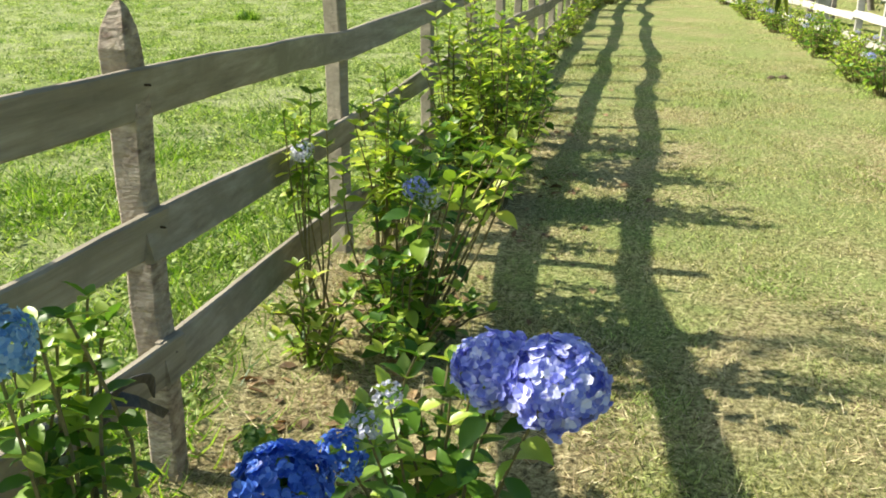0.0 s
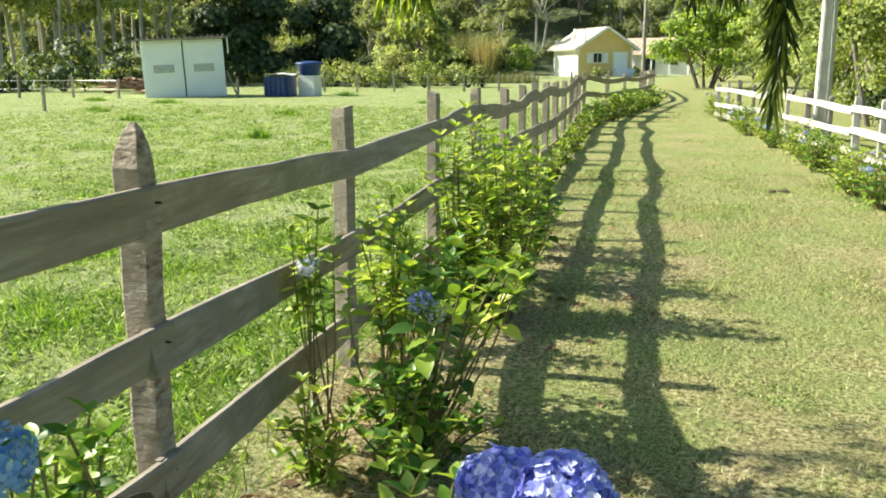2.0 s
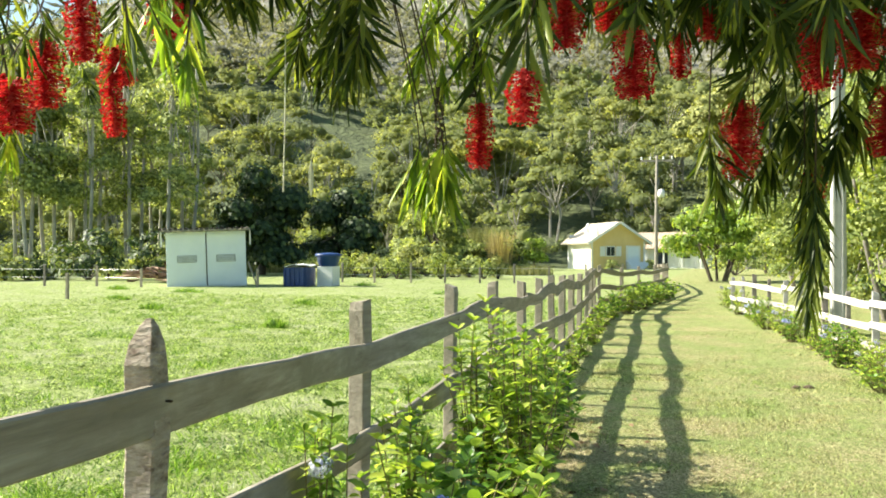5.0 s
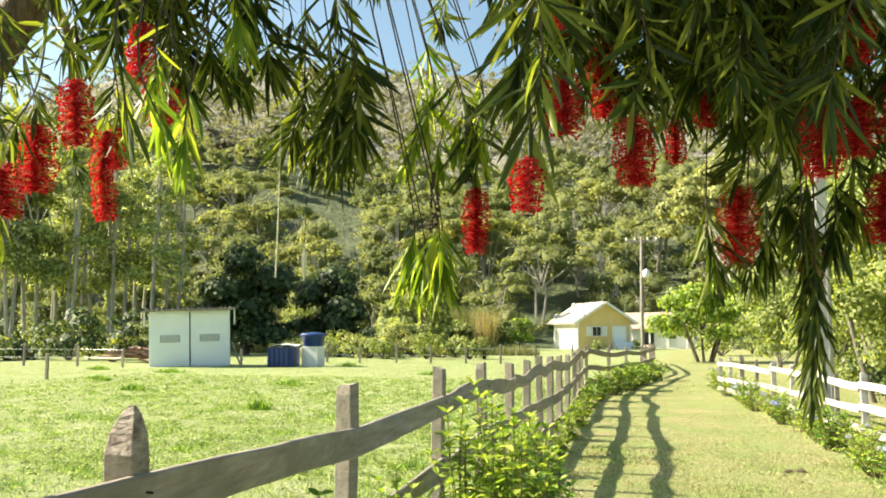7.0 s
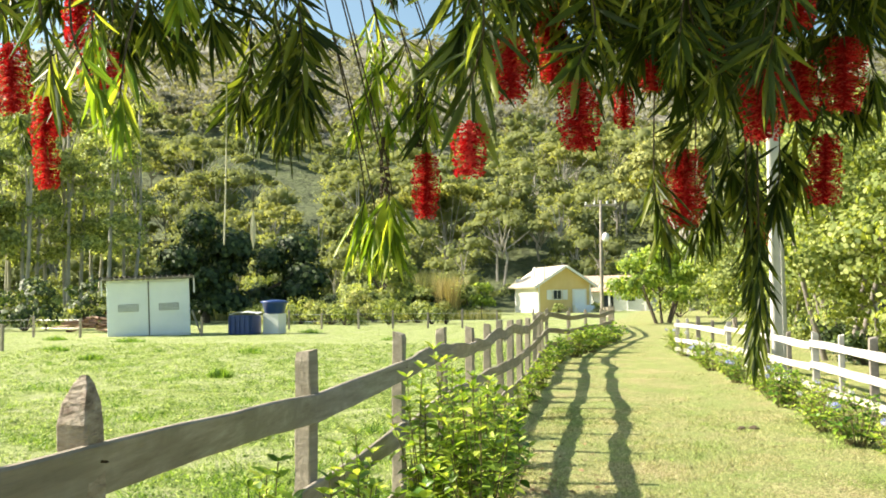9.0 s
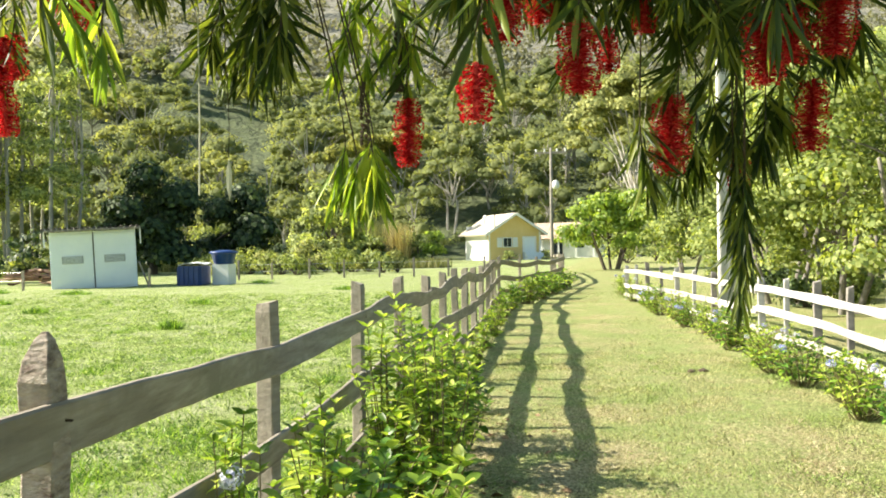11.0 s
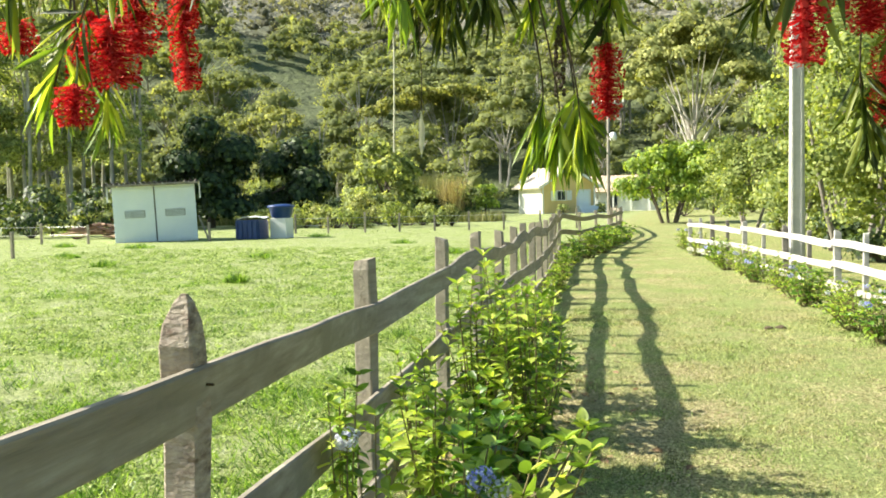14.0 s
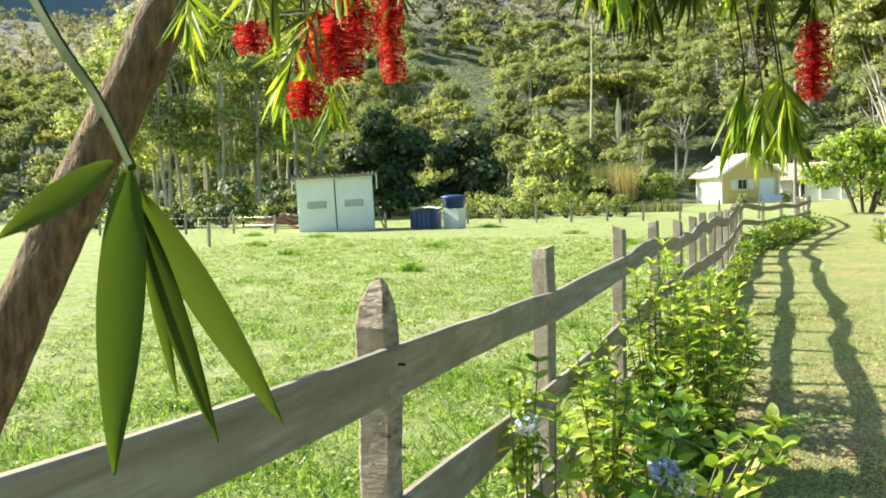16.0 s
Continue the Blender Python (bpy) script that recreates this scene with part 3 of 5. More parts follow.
def flower_head(name, radius, n, mat, r):
    """A mophead of four-petalled florets."""
    i = np.arange(n) + 0.5
    ph = np.arccos(1 - 1.75 * i / n)
    th = np.pi * (1 + 5 ** 0.5) * i
    N = np.stack([np.cos(th) * np.sin(ph), np.sin(th) * np.sin(ph), np.cos(ph)], -1)
    N = unit(N + r.normal(0, 0.16, N.shape))
    lump = 0.07 * np.sin(th * 3.0)[:, None] * np.sin(ph * 4)[:, None]
    C = N * radius * (0.82 + lump + r.uniform(0, 0.24, (n, 1)))
    N = unit(N + r.normal(0, 0.30, N.shape))
    C[:, 2] *= 0.82
    items = []
    ref = rand_dirs(n, r)
    t = unit(np.cross(N, ref))
    for k in range(4):
        a = k * np.pi / 2
        ax = t * math.cos(a) + np.cross(N, t) * math.sin(a) + N * r.normal(0.22, 0.2, (n, 1))
        items.append(place(PETAL, PETAL_F, C, ax, N, radius * 0.21 * r.uniform(0.7, 1.25, n)))
    V, F = merge(items)
    return np_mesh(name, V, F, mat)


def shrub_parts(stems, r, leaf, mat, gap=0.045, start=0.35, droop=0.35, wide=1.05, fine=False):
    """Stems (lists of points) with opposite pairs of ovate leaves, and a rosette at each tip."""
    tubes, O, A, S = [], [], [], []
    for P in stems:
        P = np.asarray(P)
        L = np.concatenate([[0], np.cumsum(np.linalg.norm(np.diff(P, axis=0), axis=1))])
        tubes.append(tube_arrays(P, np.linspace(0.006, 0.003, len(P)), 4))
        m = max(2, int(L[-1] * (1 - start) / gap))
        a0 = r.uniform(0, 6.28)
        for k, s in enumerate(np.linspace(L[-1] * start, L[-1], m)):
            p = np.array([np.interp(s, L, P[:, c]) for c in range(3)])
            tip = k >= m - 2
            for q in range(4 if tip else 2):
                a = a0 + k * 1.57 + q * (1.57 if tip else 3.14) + r.normal(0, 0.25)
                up = (0.75 if tip else -0.1 + 0.5 * k / m) + r.normal(0, 0.22) - (0 if tip else droop * 0.5)
                O.append(p); A.append((math.cos(a), math.sin(a), up))
                S.append(leaf * r.uniform(0.65, 1.15) * (0.72 if tip else 1.0))
    O, A = np.array(O), np.array(A)
    up = np.array([0, 0, 1.0]) + r.normal(0, 0.3, (len(O), 3))
    leaves = place(FINE if fine else OVATE, FINE_F if fine else OVATE_F, O, A, up, np.array(S), np.array(S) * wide)
    return merge(tubes), leaves


def bush_stems(r, n, rad, h, lean=(0, 0)):
    out = []
    for _ in range(n):
        a = r.uniform(0, 6.28)
        q = r.uniform(0, 1) ** 0.6
        tip = np.array([math.cos(a) * rad * q + lean[0], math.sin(a) * rad * q + lean[1], h * math.sqrt(max(0.05, 1 - 0.75 * q * q)) * r.uniform(0.72, 1.08)])
        b = np.array([math.cos(a) * rad * 0.2 * q, math.sin(a) * rad * 0.2 * q, -0.02])
        out.append(curve_pts([b, (b + tip) / 2 + (0, 0, h * 0.12) + r.normal(0, 0.03, 3), tip], 6))
    return out


def leaning_hydrangea(label, base, mid, spread, n, leaf, mat, heads=(), seed=0, gap=0.045, start=0.62, wide=1.0):
    """Canes that rise from one foot and lean out, leafy towards their tips."""
    r = np.random.default_rng(seed)
    b = np.array((*base, 0.0))
    ob = thing("hydrangea_bush", label, "shrub", "hydrangeas along the fence", at=tuple(b))
    ends = [np.array(mid) - b + r.normal(0, 1, 3) * spread for _ in range(n)] + [np.array(h[:3]) - b for h in heads]
    stems = [curve_pts([(r.normal(0, 0.03), r.normal(0, 0.03), -0.02), e * (0.55, 0.55, 0.5) + r.normal(0, 0.025, 3), e], 8) for e in ends]
    (sv, sf), (lv, lf) = shrub_parts(stems, r, leaf, mat, gap, start, wide=wide, fine=True)
    part_of("branchwork", np_mesh("branchwork", sv, sf, M_STEM), ob)
    part_of("foliage", np_mesh("foliage", lv, lf, mat, True), ob)
    for hx, hy, hz, hr, hm, lab in heads:
        o = part_of("flower_head", flower_head("flower_head", hr, int(36000 * hr * hr + 14), hm, r), ob, lab, at=(hx - b[0], hy - b[1], hz))
        o.rotation_euler = (r.normal(0, 0.3), r.normal(0, 0.3), 0)
    return ob


def hydrangea(label, x, y, rad, h, n, leaf, mat, heads=(), seed=0, lean=(0, 0), gap=0.05, start=0.3):
    r = np.random.default_rng(seed)
    ob = thing("hydrangea_bush", label, "shrub", "hydrangeas along the fence", at=(x, y, 0))
    stems = bush_stems(r, n, rad, h, lean)
    for hx, hy, hz, *_ in heads:
        p = np.array([hx - x, hy - y, hz])
        stems.append(curve_pts([np.array([p[0] * 0.4, p[1] * 0.4, -0.02]), p * (0.7, 0.7, 0.55), p], 7))
    (sv, sf), (lv, lf) = shrub_parts(stems, r, leaf, mat, gap, start, wide=0.68 if mat is M_HYD_YOUNG else 0.9, fine=x < 0 and y < 4.6)
    part_of("branchwork", np_mesh("branchwork", sv, sf, M_STEM), ob)
    part_of("foliage", np_mesh("foliage", lv, lf, mat, True), ob)
    for hx, hy, hz, hr, hm, lab in heads:
        o = part_of("flower_head", flower_head("flower_head", hr, int(36000 * hr * hr + 14), hm, r), ob, lab, at=(hx - x, hy - y, hz))
        o.rotation_euler = (r.normal(0, 0.3), r.normal(0, 0.3), 0)
    return ob


hydrangea("leafy hydrangea with two big blue mophead flowers beside the fence", -0.55, 1.75, 0.24, 0.46, 15, 0.095, M_HYD,
          [(-0.317, 1.511, 0.60, 0.088, M_BLUE, "large violet-blue mophead"), (-0.185, 1.479, 0.605, 0.098, M_BLUE, "large violet-blue mophead"),
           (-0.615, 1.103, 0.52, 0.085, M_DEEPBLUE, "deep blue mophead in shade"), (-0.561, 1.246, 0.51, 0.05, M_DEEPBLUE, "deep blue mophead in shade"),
           (-0.562, 1.365, 0.50, 0.038, M_PALE, "pale lilac mophead"), (-0.575, 1.535, 0.485, 0.036, M_PALE, "small white mophead"),
           (-0.821, 1.374, 0.41, 0.045, M_BUD, "unopened green flower head")], 101, gap=0.058)
hydrangea("tall hydrangea with pale blue flower head close to the fence", -1.01, 1.06, 0.11, 1.0, 14, 0.068, M_HYD,
          [(-0.985, 0.876, 0.86, 0.066, M_SKYBLUE, "pale sky-blue mophead")], 102, gap=0.05, start=0.25)
hydrangea("low dark green hydrangea bush without flowers", -0.92, 2.66, 0.31, 0.40, 42, 0.080, M_HYD, (), 103)
leaning_hydrangea("tall thin hydrangea with a faded white flower against the fence", (-1.33, 2.72), (-1.35, 2.70, 0.84), (0.06, 0.07, 0.06), 8, 0.082, M_HYD_YOUNG,
                  [(-1.31, 2.66, 0.745, 0.042, M_PALE, "faded white mophead")], 104, start=0.70, wide=0.72)
leaning_hydrangea("dense dark hydrangea with one blue and one white flower", (-0.98, 2.86), (-0.88, 2.88, 0.60), (0.10, 0.14, 0.08), 16, 0.104, M_HYD,
                  [(-0.84, 2.53, 0.685, 0.042, M_BLUE, "violet-blue mophead"), (-0.785, 2.52, 0.655, 0.036, M_PALE, "faded white mophead")], 105, start=0.74)
leaning_hydrangea("leaning hydrangea with large light green leaves", (-0.93, 2.80), (-0.60, 2.66, 0.77), (0.07, 0.15, 0.05), 7, 0.098, M_HYD_YOUNG, (), 106, start=0.80, wide=0.9)
leaning_hydrangea("thin leafy hydrangea canes beside the fence rails", (-1.22, 3.15), (-1.24, 3.2, 0.80), (0.08, 0.15, 0.09), 11, 0.084, M_HYD_YOUNG, (), 107, start=0.55, wide=0.72)
leaning_hydrangea("thin leafy hydrangea canes beside the fence rails", (-1.12, 3.1), (-1.08, 3.05, 0.66), (0.09, 0.15, 0.09), 9, 0.084, M_HYD_YOUNG, (), 109, start=0.58, wide=0.72)
hydrangea("small leafy hydrangea shoots at the foot of the fence", -1.24, 2.5, 0.2, 0.34, 14, 0.08, M_HYD_YOUNG, (), 108)
hydrangea("low dense hydrangea bush without flowers", -1.2, 4.5, 0.34, 0.46, 26, 0.10, M_HYD, (), 110)
for k, (bx, by, br, bh, bn, bm_) in enumerate([(-1.44, 3.95, 0.20, 0.84, 7, M_HYD_YOUNG), (-1.34, 4.75, 0.28, 1.14, 14, M_HYD_YOUNG), (-1.04, 4.6, 0.26, 1.04, 13, M_HYD_YOUNG), (-1.12, 5.4, 0.30, 0.98, 14, M_HYD_YOUNG), (-1.2, 6.2, 0.28, 0.7, 12, M_HYD), (-1.46, 5.7, 0.30, 1.08, 10, M_HYD_YOUNG), (-1.42, 5.0, 0.28, 0.42, 12, M_HYD),
                                             (-1.5, 6.6, 0.28, 0.95, 9, M_HYD_YOUNG), (-1.66, 7.7, 0.22, 0.6, 9, M_HYD_YOUNG), (-1.75, 9.2, 0.2, 0.4, 12, M_HYD_YOUNG),
                                             (-1.85, 10.8, 0.2, 0.4, 12, M_HYD_YOUNG), (-1.95, 12.4, 0.22, 0.4, 12, M_HYD_YOUNG), (-2.1, 14.2, 0.22, 0.45, 14, M_HYD_YOUNG), (-2.3, 16.0, 0.25, 0.45, 14, M_HYD_YOUNG),
                                             (-2.45, 17.8, 0.28, 0.45, 16, M_HYD_YOUNG), (-2.55, 19.8, 0.4, 0.5, 24, M_HYD), (-2.4, 21.9, 0.6, 0.65, 36, M_HYD_YOUNG), (-2.2, 23.8, 0.6, 0.7, 36, M_HYD), (-2.1, 26.2, 0.6, 0.6, 34, M_HYD_YOUNG), (-1.95, 29.0, 0.6, 0.6, 34, M_HYD)]):
    hydrangea("leafy green hydrangea bush growing along the wooden fence", bx, by, br, bh, int(bn * 1.5), 0.088 + 0.002 * by, bm_, (), 120 + k, gap=0.044 + 0.002 * by)


def plumbago(label, x, y, rad, h, seed, nh):
    r = np.random.default_rng(seed)
    heads = []
    for _ in range(nh):
        a, q = r.uniform(2.2, 5.2), r.uniform(0.4, 0.95)
        heads.append((x + math.cos(a) * rad * q, y + math.sin(a) * rad * q, h * r.uniform(0.7, 1.0), r.uniform(0.025, 0.045), [M_BLUE, M_PALE, M_LILAC, M_LILAC][r.integers(4)], ""))
    ob = hydrangea(label, x, y, rad, h, 30, 0.082, M_HYD if seed % 3 == 0 else M_HYD_YOUNG, heads, seed, gap=0.055)
    ob["group"] = "hydrangeas along the white fence"


for k, wy in enumerate([6.0, 6.9, 7.7, 8.5, 9.4, 10.3, 11.3, 12.3, 13.4, 14.5, 15.7, 16.9, 18.2, 19.5, 20.9, 22.3, 23.7, 25.2]):
    wx = float(np.interp(wy, (6, 8.3, 10, 13, 16.7, 21.8, 25.7), (2.05, 1.9, 1.68, 1.42, 0.95, 0.36, -0.08))) + 0.06 * math.sin(k * 2.4)
    wr, wh, nh = 0.40 + 0.10 * math.sin(k * 1.7), 0.50 + 0.16 * math.sin(k * 3.1), 1 + k % 3
    plumbago("green hydrangea bush with pale blue flowers along the white fence", wx, wy, wr, wh, 200 + k, nh)

# ---- bottlebrush tree ----
bottlebrush = thing("bottlebrush_tree", "bottlebrush tree with drooping twigs, narrow leaves and red brush flowers", "tree", at=(-2.37, 0.80, 0))
BB = np.array((-2.37, 0.80, 0.0))


def bb_part(name, arrays, mat, label="", smooth=False):
    V, F = arrays
    return part_of(name, np_mesh(name, V - BB, F, mat, smooth or name == "leaves"), bottlebrush, label)


TR = curve_pts([(-2.37, 0.80, -0.1), (-2.10, 1.03, 0.62), (-1.875, 1.235, 1.28), (-1.625, 1.44, 1.92), (-1.35, 1.58, 2.45), (-0.95, 1.7, 2.85)], 80)
bb_part("trunk", tube_arrays(TR, np.linspace(0.068, 0.037, 80), 28, 0.035), M_BBARK, "leaning brown bark-covered trunk", True)
BB_BOUGHS = [[(-0.95, 1.7, 2.85), (-0.45, 1.75, 2.85), (0.1, 1.75, 2.75), (0.75, 1.7, 2.5)], [(-1.2, 1.63, 2.6), (-0.9, 1.35, 2.75), (-0.6, 1.05, 2.7), (-0.35, 0.8, 2.5)],
         [(-1.45, 1.53, 2.3), (-1.25, 1.2, 2.45), (-1.05, 0.95, 2.4), (-0.9, 0.75, 2.25)], [(-0.7, 1.73, 2.87), (-0.35, 2.0, 2.75), (0.1, 2.15, 2.55), (0.6, 2.2, 2.35)],
         [(-0.2, 1.75, 2.82), (0.1, 1.5, 2.7), (0.35, 1.3, 2.55)], [(-1.55, 1.48, 2.12), (-1.9, 2.0, 2.5), (-2.3, 2.6, 2.6), (-2.7, 3.2, 2.45)]]
for c in BB_BOUGHS:
    bb_part("limb", tube_arrays(curve_pts(c, 12), np.linspace(0.03, 0.01, 12), 8, 0.05), M_BBARK, "", True)
LIMB_PTS = np.concatenate([curve_pts(c, 20) for c in BB_BOUGHS])


def bb_twig(tip, r, length=0.3, leaf=0.085, spread=1.0, sway=1.0, gap=0.045, fan=20, whorl=10):
    """A drooping twig: leaves in whorls along its lower stretch, and a hanging fan round the tip."""
    tip = np.asarray(tip, float)
    near = LIMB_PTS[np.argmin(np.linalg.norm((LIMB_PTS - tip) * (1, 1, 0.35), axis=1))]
    drift = np.array([r.normal(0, 0.06), r.normal(0, 0.06), 0]) * sway
    mid = tip + (near - tip) * 0.45 + (0, 0, 0.10) + drift * 1.5
    P = curve_pts([near, mid, tip + (0, 0, 0.15) + drift * 0.8, tip + (0, 0, 0.04)], 18)
    L = np.concatenate([[0], np.cumsum(np.linalg.norm(np.diff(P, axis=0), axis=1))])
    T = unit(np.gradient(P, axis=0))
    s, k = [L[-1] - r.uniform(0, 0.025, fan)], [r.uniform(0.08, 0.75, fan)]
    for d in np.arange(0.04, min(length, L[-1]), gap):
        s.append(L[-1] - d + r.normal(0, 0.010, whorl)); k.append(r.uniform(0.45, 1.5, whorl))
    s, k = np.clip(np.concatenate(s), 0, L[-1]), np.concatenate(k)
    n = len(s)
    O = np.stack([np.interp(s, L, P[:, c]) for c in range(3)], -1)
    D = np.stack([np.interp(s, L, T[:, c]) for c in range(3)], -1)
    side = rand_dirs(n, r)
    side = unit(side - D * np.sum(side * D, 1, keepdims=True))
    A = unit(D * 0.7 + side * spread * k[:, None] + np.array([0, 0, -1.0]) * r.uniform(0.05, 0.75, (n, 1)))
    sz = leaf * r.uniform(0.65, 1.2, n)
    return tube_arrays(P, np.linspace(0.0021, 0.0010, 18), 4), place(LANCE, LANCE_F, O, A, rand_dirs(n, r), sz, sz * r.uniform(0.075, 0.11, n))


def bb_flower(c, length, rad, r, axis=(0, 0, 1), rings=15, per=54):
    """A brush of red filaments, in rings round a short length of twig."""
    ax = unit(np.asarray(axis, float) + r.normal(0, 0.08, 3))
    n = rings * per
    u = (np.repeat((np.arange(rings) + 0.5) / rings, per) - 0.5 + r.normal(0, 0.016, n)) * length
    N = rand_dirs(n, r)
    N -= ax * (N @ ax)[:, None]
    N = unit(N) + ax * r.normal(-0.22, 0.16, (n, 1))
    O = np.asarray(c) + ax * u[:, None]
    taper = (1 - 0.4 * np.abs(u / length * 2) ** 3) * np.repeat(r.uniform(0.8, 1.12, rings), per)
    items = [place(BLADE, BLADE_F, O, N, rand_dirs(n, r), rad * taper * r.uniform(0.7, 1.12, n), np.full(n, 0.0027)),
             tube_arrays(np.asarray(c) + ax * np.linspace(-0.5, 0.5, 5)[:, None] * length, [0.004] * 5, 5)]
    E = O + unit(N) * (rad * taper * 0.93)[:, None]
    items.append(place(CHIP, CHIP_F, E, N, rand_dirs(n, r), np.full(n, 0.004)))
    return merge(items)


def bb_capsules(c, r, length=0.10):
    """Woody seed capsules that sit close round a bare stretch of twig above a flower."""
    items = []
    for u in np.arange(0, length, 0.006):
        for k in range(3):
            a = r.uniform(0, 6.28)
            p = np.asarray(c) + (0.006 * math.cos(a), 0.006 * math.sin(a), u)
            items.append(tube_arrays([p - (0, 0, 0.003), p, p + (0, 0, 0.003)], [0.0014, 0.0034, 0.0022], 5))
    return merge(items)


def bb_spray(tip, r, mat, **kw):
    tw, lv = bb_twig(tip, r, **kw)
    bb_part("twig", tw, M_TWIG)
    bb_part("leaves", lv, mat)


def bb_bloom(x, y, z, length, rad, r, leaf=0.08, **kw):
    tw, lv = bb_twig((x, y, z + length * 0.25), r, 0.22, leaf=leaf, spread=1.2, fan=6, whorl=7, **kw)
    bb_part("twig", tw, M_TWIG)
    bb_part("leaves", lv, M_BB)
    bb_part("flower", bb_flower((x, y, z), length, rad, r, rings=max(5, int(length / 0.0075))), M_RED, "crimson bottlebrush flower")


def build_bottlebrush():
    r = np.random.default_rng(77)
    # flowers over the track, near to far
    for x, y, z, l, rad in [(-0.175, 0.83, 1.642, .055, .017), (-0.085, 1.045, 1.715, .085, .027), (-0.373, 1.362, 1.68, .105, .023), (0.045, 1.53, 1.68, .135, .035), (0.175, 1.67, 1.612, .065, .024),
                            (0.135, 1.12, 1.73, .09, .026), (0.221, 1.425, 1.812, .09, .032), (0.285, 1.41, 1.829, .11, .034), (0.273, 1.539, 1.70, .115, .028), (0.20, 1.25, 1.90, .08, .024),
                            (-0.159, 1.356, 1.903, .13, .026), (-0.183, 1.12, 1.80, .085, .025), (0.083, 1.323, 1.861, .08, .024), (-0.002, 1.285, 1.82, .05, .016), (-0.055, 1.538, 1.83, .08, .018), (-0.196, 1.177, 1.944, .05, .015)]:
        bb_bloom(x, y, z, l, rad, r)
    # flowers by the trunk
    for x, y, z, l, rad in [(-0.81, 0.85, 1.71, .085, .026), (-0.779, 0.765, 1.655, .06, .028), (-0.83, 0.80, 1.665, .07, .022), (-0.899, 1.088, 1.765, .075, .02), (-0.903, 1.098, 1.70, .07, .018),
                            (-0.908, 0.795, 1.682, .032, .018), (-0.80, 0.738, 1.603, .035, .019), (-0.727, 0.823, 1.755, .08, .022), (-0.687, 0.889, 1.847, .075, .017), (-0.65, 0.883, 1.775, .05, .026), (-0.95, 1.18, 1.80, .07, .02)]:
        bb_bloom(x, y, z, l, rad, r, leaf=0.06, gap=0.075)
    bb_part("seed_twig", bb_capsules((-0.385, 1.362, 1.745), r, 0.13), M_TWIG, "woody brown seed capsules")
    bb_part("seed_twig", bb_capsules((-0.44, 1.345, 1.66), r, 0.10), M_TWIG, "woody brown seed capsules")
    # fresh sprays, with their lit-through brightness put into a lighter leaf colour
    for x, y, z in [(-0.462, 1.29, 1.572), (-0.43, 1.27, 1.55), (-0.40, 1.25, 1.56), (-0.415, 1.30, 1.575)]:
        bb_spray((x, y, z), r, M_BBSUNLIT, length=0.05, leaf=0.085, spread=0.65, sway=0.12, fan=26, whorl=8)
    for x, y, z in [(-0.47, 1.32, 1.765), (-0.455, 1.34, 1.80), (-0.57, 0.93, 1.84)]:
        bb_spray((x, y, z), r, M_BBSUNLIT, length=0.16, leaf=0.075, spread=0.9, sway=0.3, fan=22, whorl=7)
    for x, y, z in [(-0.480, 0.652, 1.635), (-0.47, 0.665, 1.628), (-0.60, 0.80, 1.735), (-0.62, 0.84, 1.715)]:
        bb_spray((x, y, z), r, M_BBSUNLIT, length=0.06, leaf=0.055, spread=0.8, sway=0.2, fan=16, whorl=5)
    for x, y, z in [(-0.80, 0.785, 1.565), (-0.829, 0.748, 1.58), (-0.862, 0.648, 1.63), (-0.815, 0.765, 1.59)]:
        bb_spray((x, y, z), r, M_BBSUNLIT, length=0.06, leaf=0.055, spread=1.0, sway=0.3, fan=15, whorl=5)
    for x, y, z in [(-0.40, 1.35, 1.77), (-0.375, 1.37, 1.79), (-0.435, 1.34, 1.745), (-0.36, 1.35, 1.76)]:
        bb_spray((x, y, z), r, M_BBSUNLIT, length=0.10, leaf=0.068, spread=0.9, sway=0.12, fan=14, whorl=6)
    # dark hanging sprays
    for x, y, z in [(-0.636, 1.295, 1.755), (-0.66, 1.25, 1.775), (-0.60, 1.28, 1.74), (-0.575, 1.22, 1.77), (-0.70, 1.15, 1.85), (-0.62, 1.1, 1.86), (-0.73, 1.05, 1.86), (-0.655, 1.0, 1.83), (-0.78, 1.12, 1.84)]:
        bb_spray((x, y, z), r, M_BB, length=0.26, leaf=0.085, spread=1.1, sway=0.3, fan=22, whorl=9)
    for x, y, z in [(-0.515, 1.19, 1.758), (-0.505, 1.146, 1.735), (-0.54, 1.17, 1.775)]:
        bb_spray((x, y, z), r, M_BB, length=0.14, leaf=0.085, spread=1.1, sway=0.15, fan=24, whorl=9)
    for x, y, z in [(-0.376, 0.462, 1.60), (-0.655, 0.498, 1.60)]:
        bb_spray((x, y, z), r, M_BB, length=0.05, leaf=0.045, spread=0.45, sway=0.1, fan=7, whorl=3)
    for x, y, z in [(0.006, 1.518, 1.578), (0.07, 1.69, 1.58), (0.10, 1.66, 1.60), (-0.19, 0.86, 1.73), (0.20, 1.56, 1.62), (0.24, 1.6, 1.66), (0.13, 1.6, 1.66)]:
        bb_spray((x, y, z), r, M_BB, length=0.10, leaf=0.09, spread=0.9, sway=0.2, fan=26, whorl=10)
    for x, y, z in [(0.158, 1.55, 1.365), (0.165, 1.54, 1.42), (0.15, 1.56, 1.49), (0.16, 1.57, 1.56)]:  # the long slim spray
        bb_spray((x, y, z), r, M_BB, length=0.16, leaf=0.078, spread=0.55, sway=0.12, gap=0.025, fan=14, whorl=10)
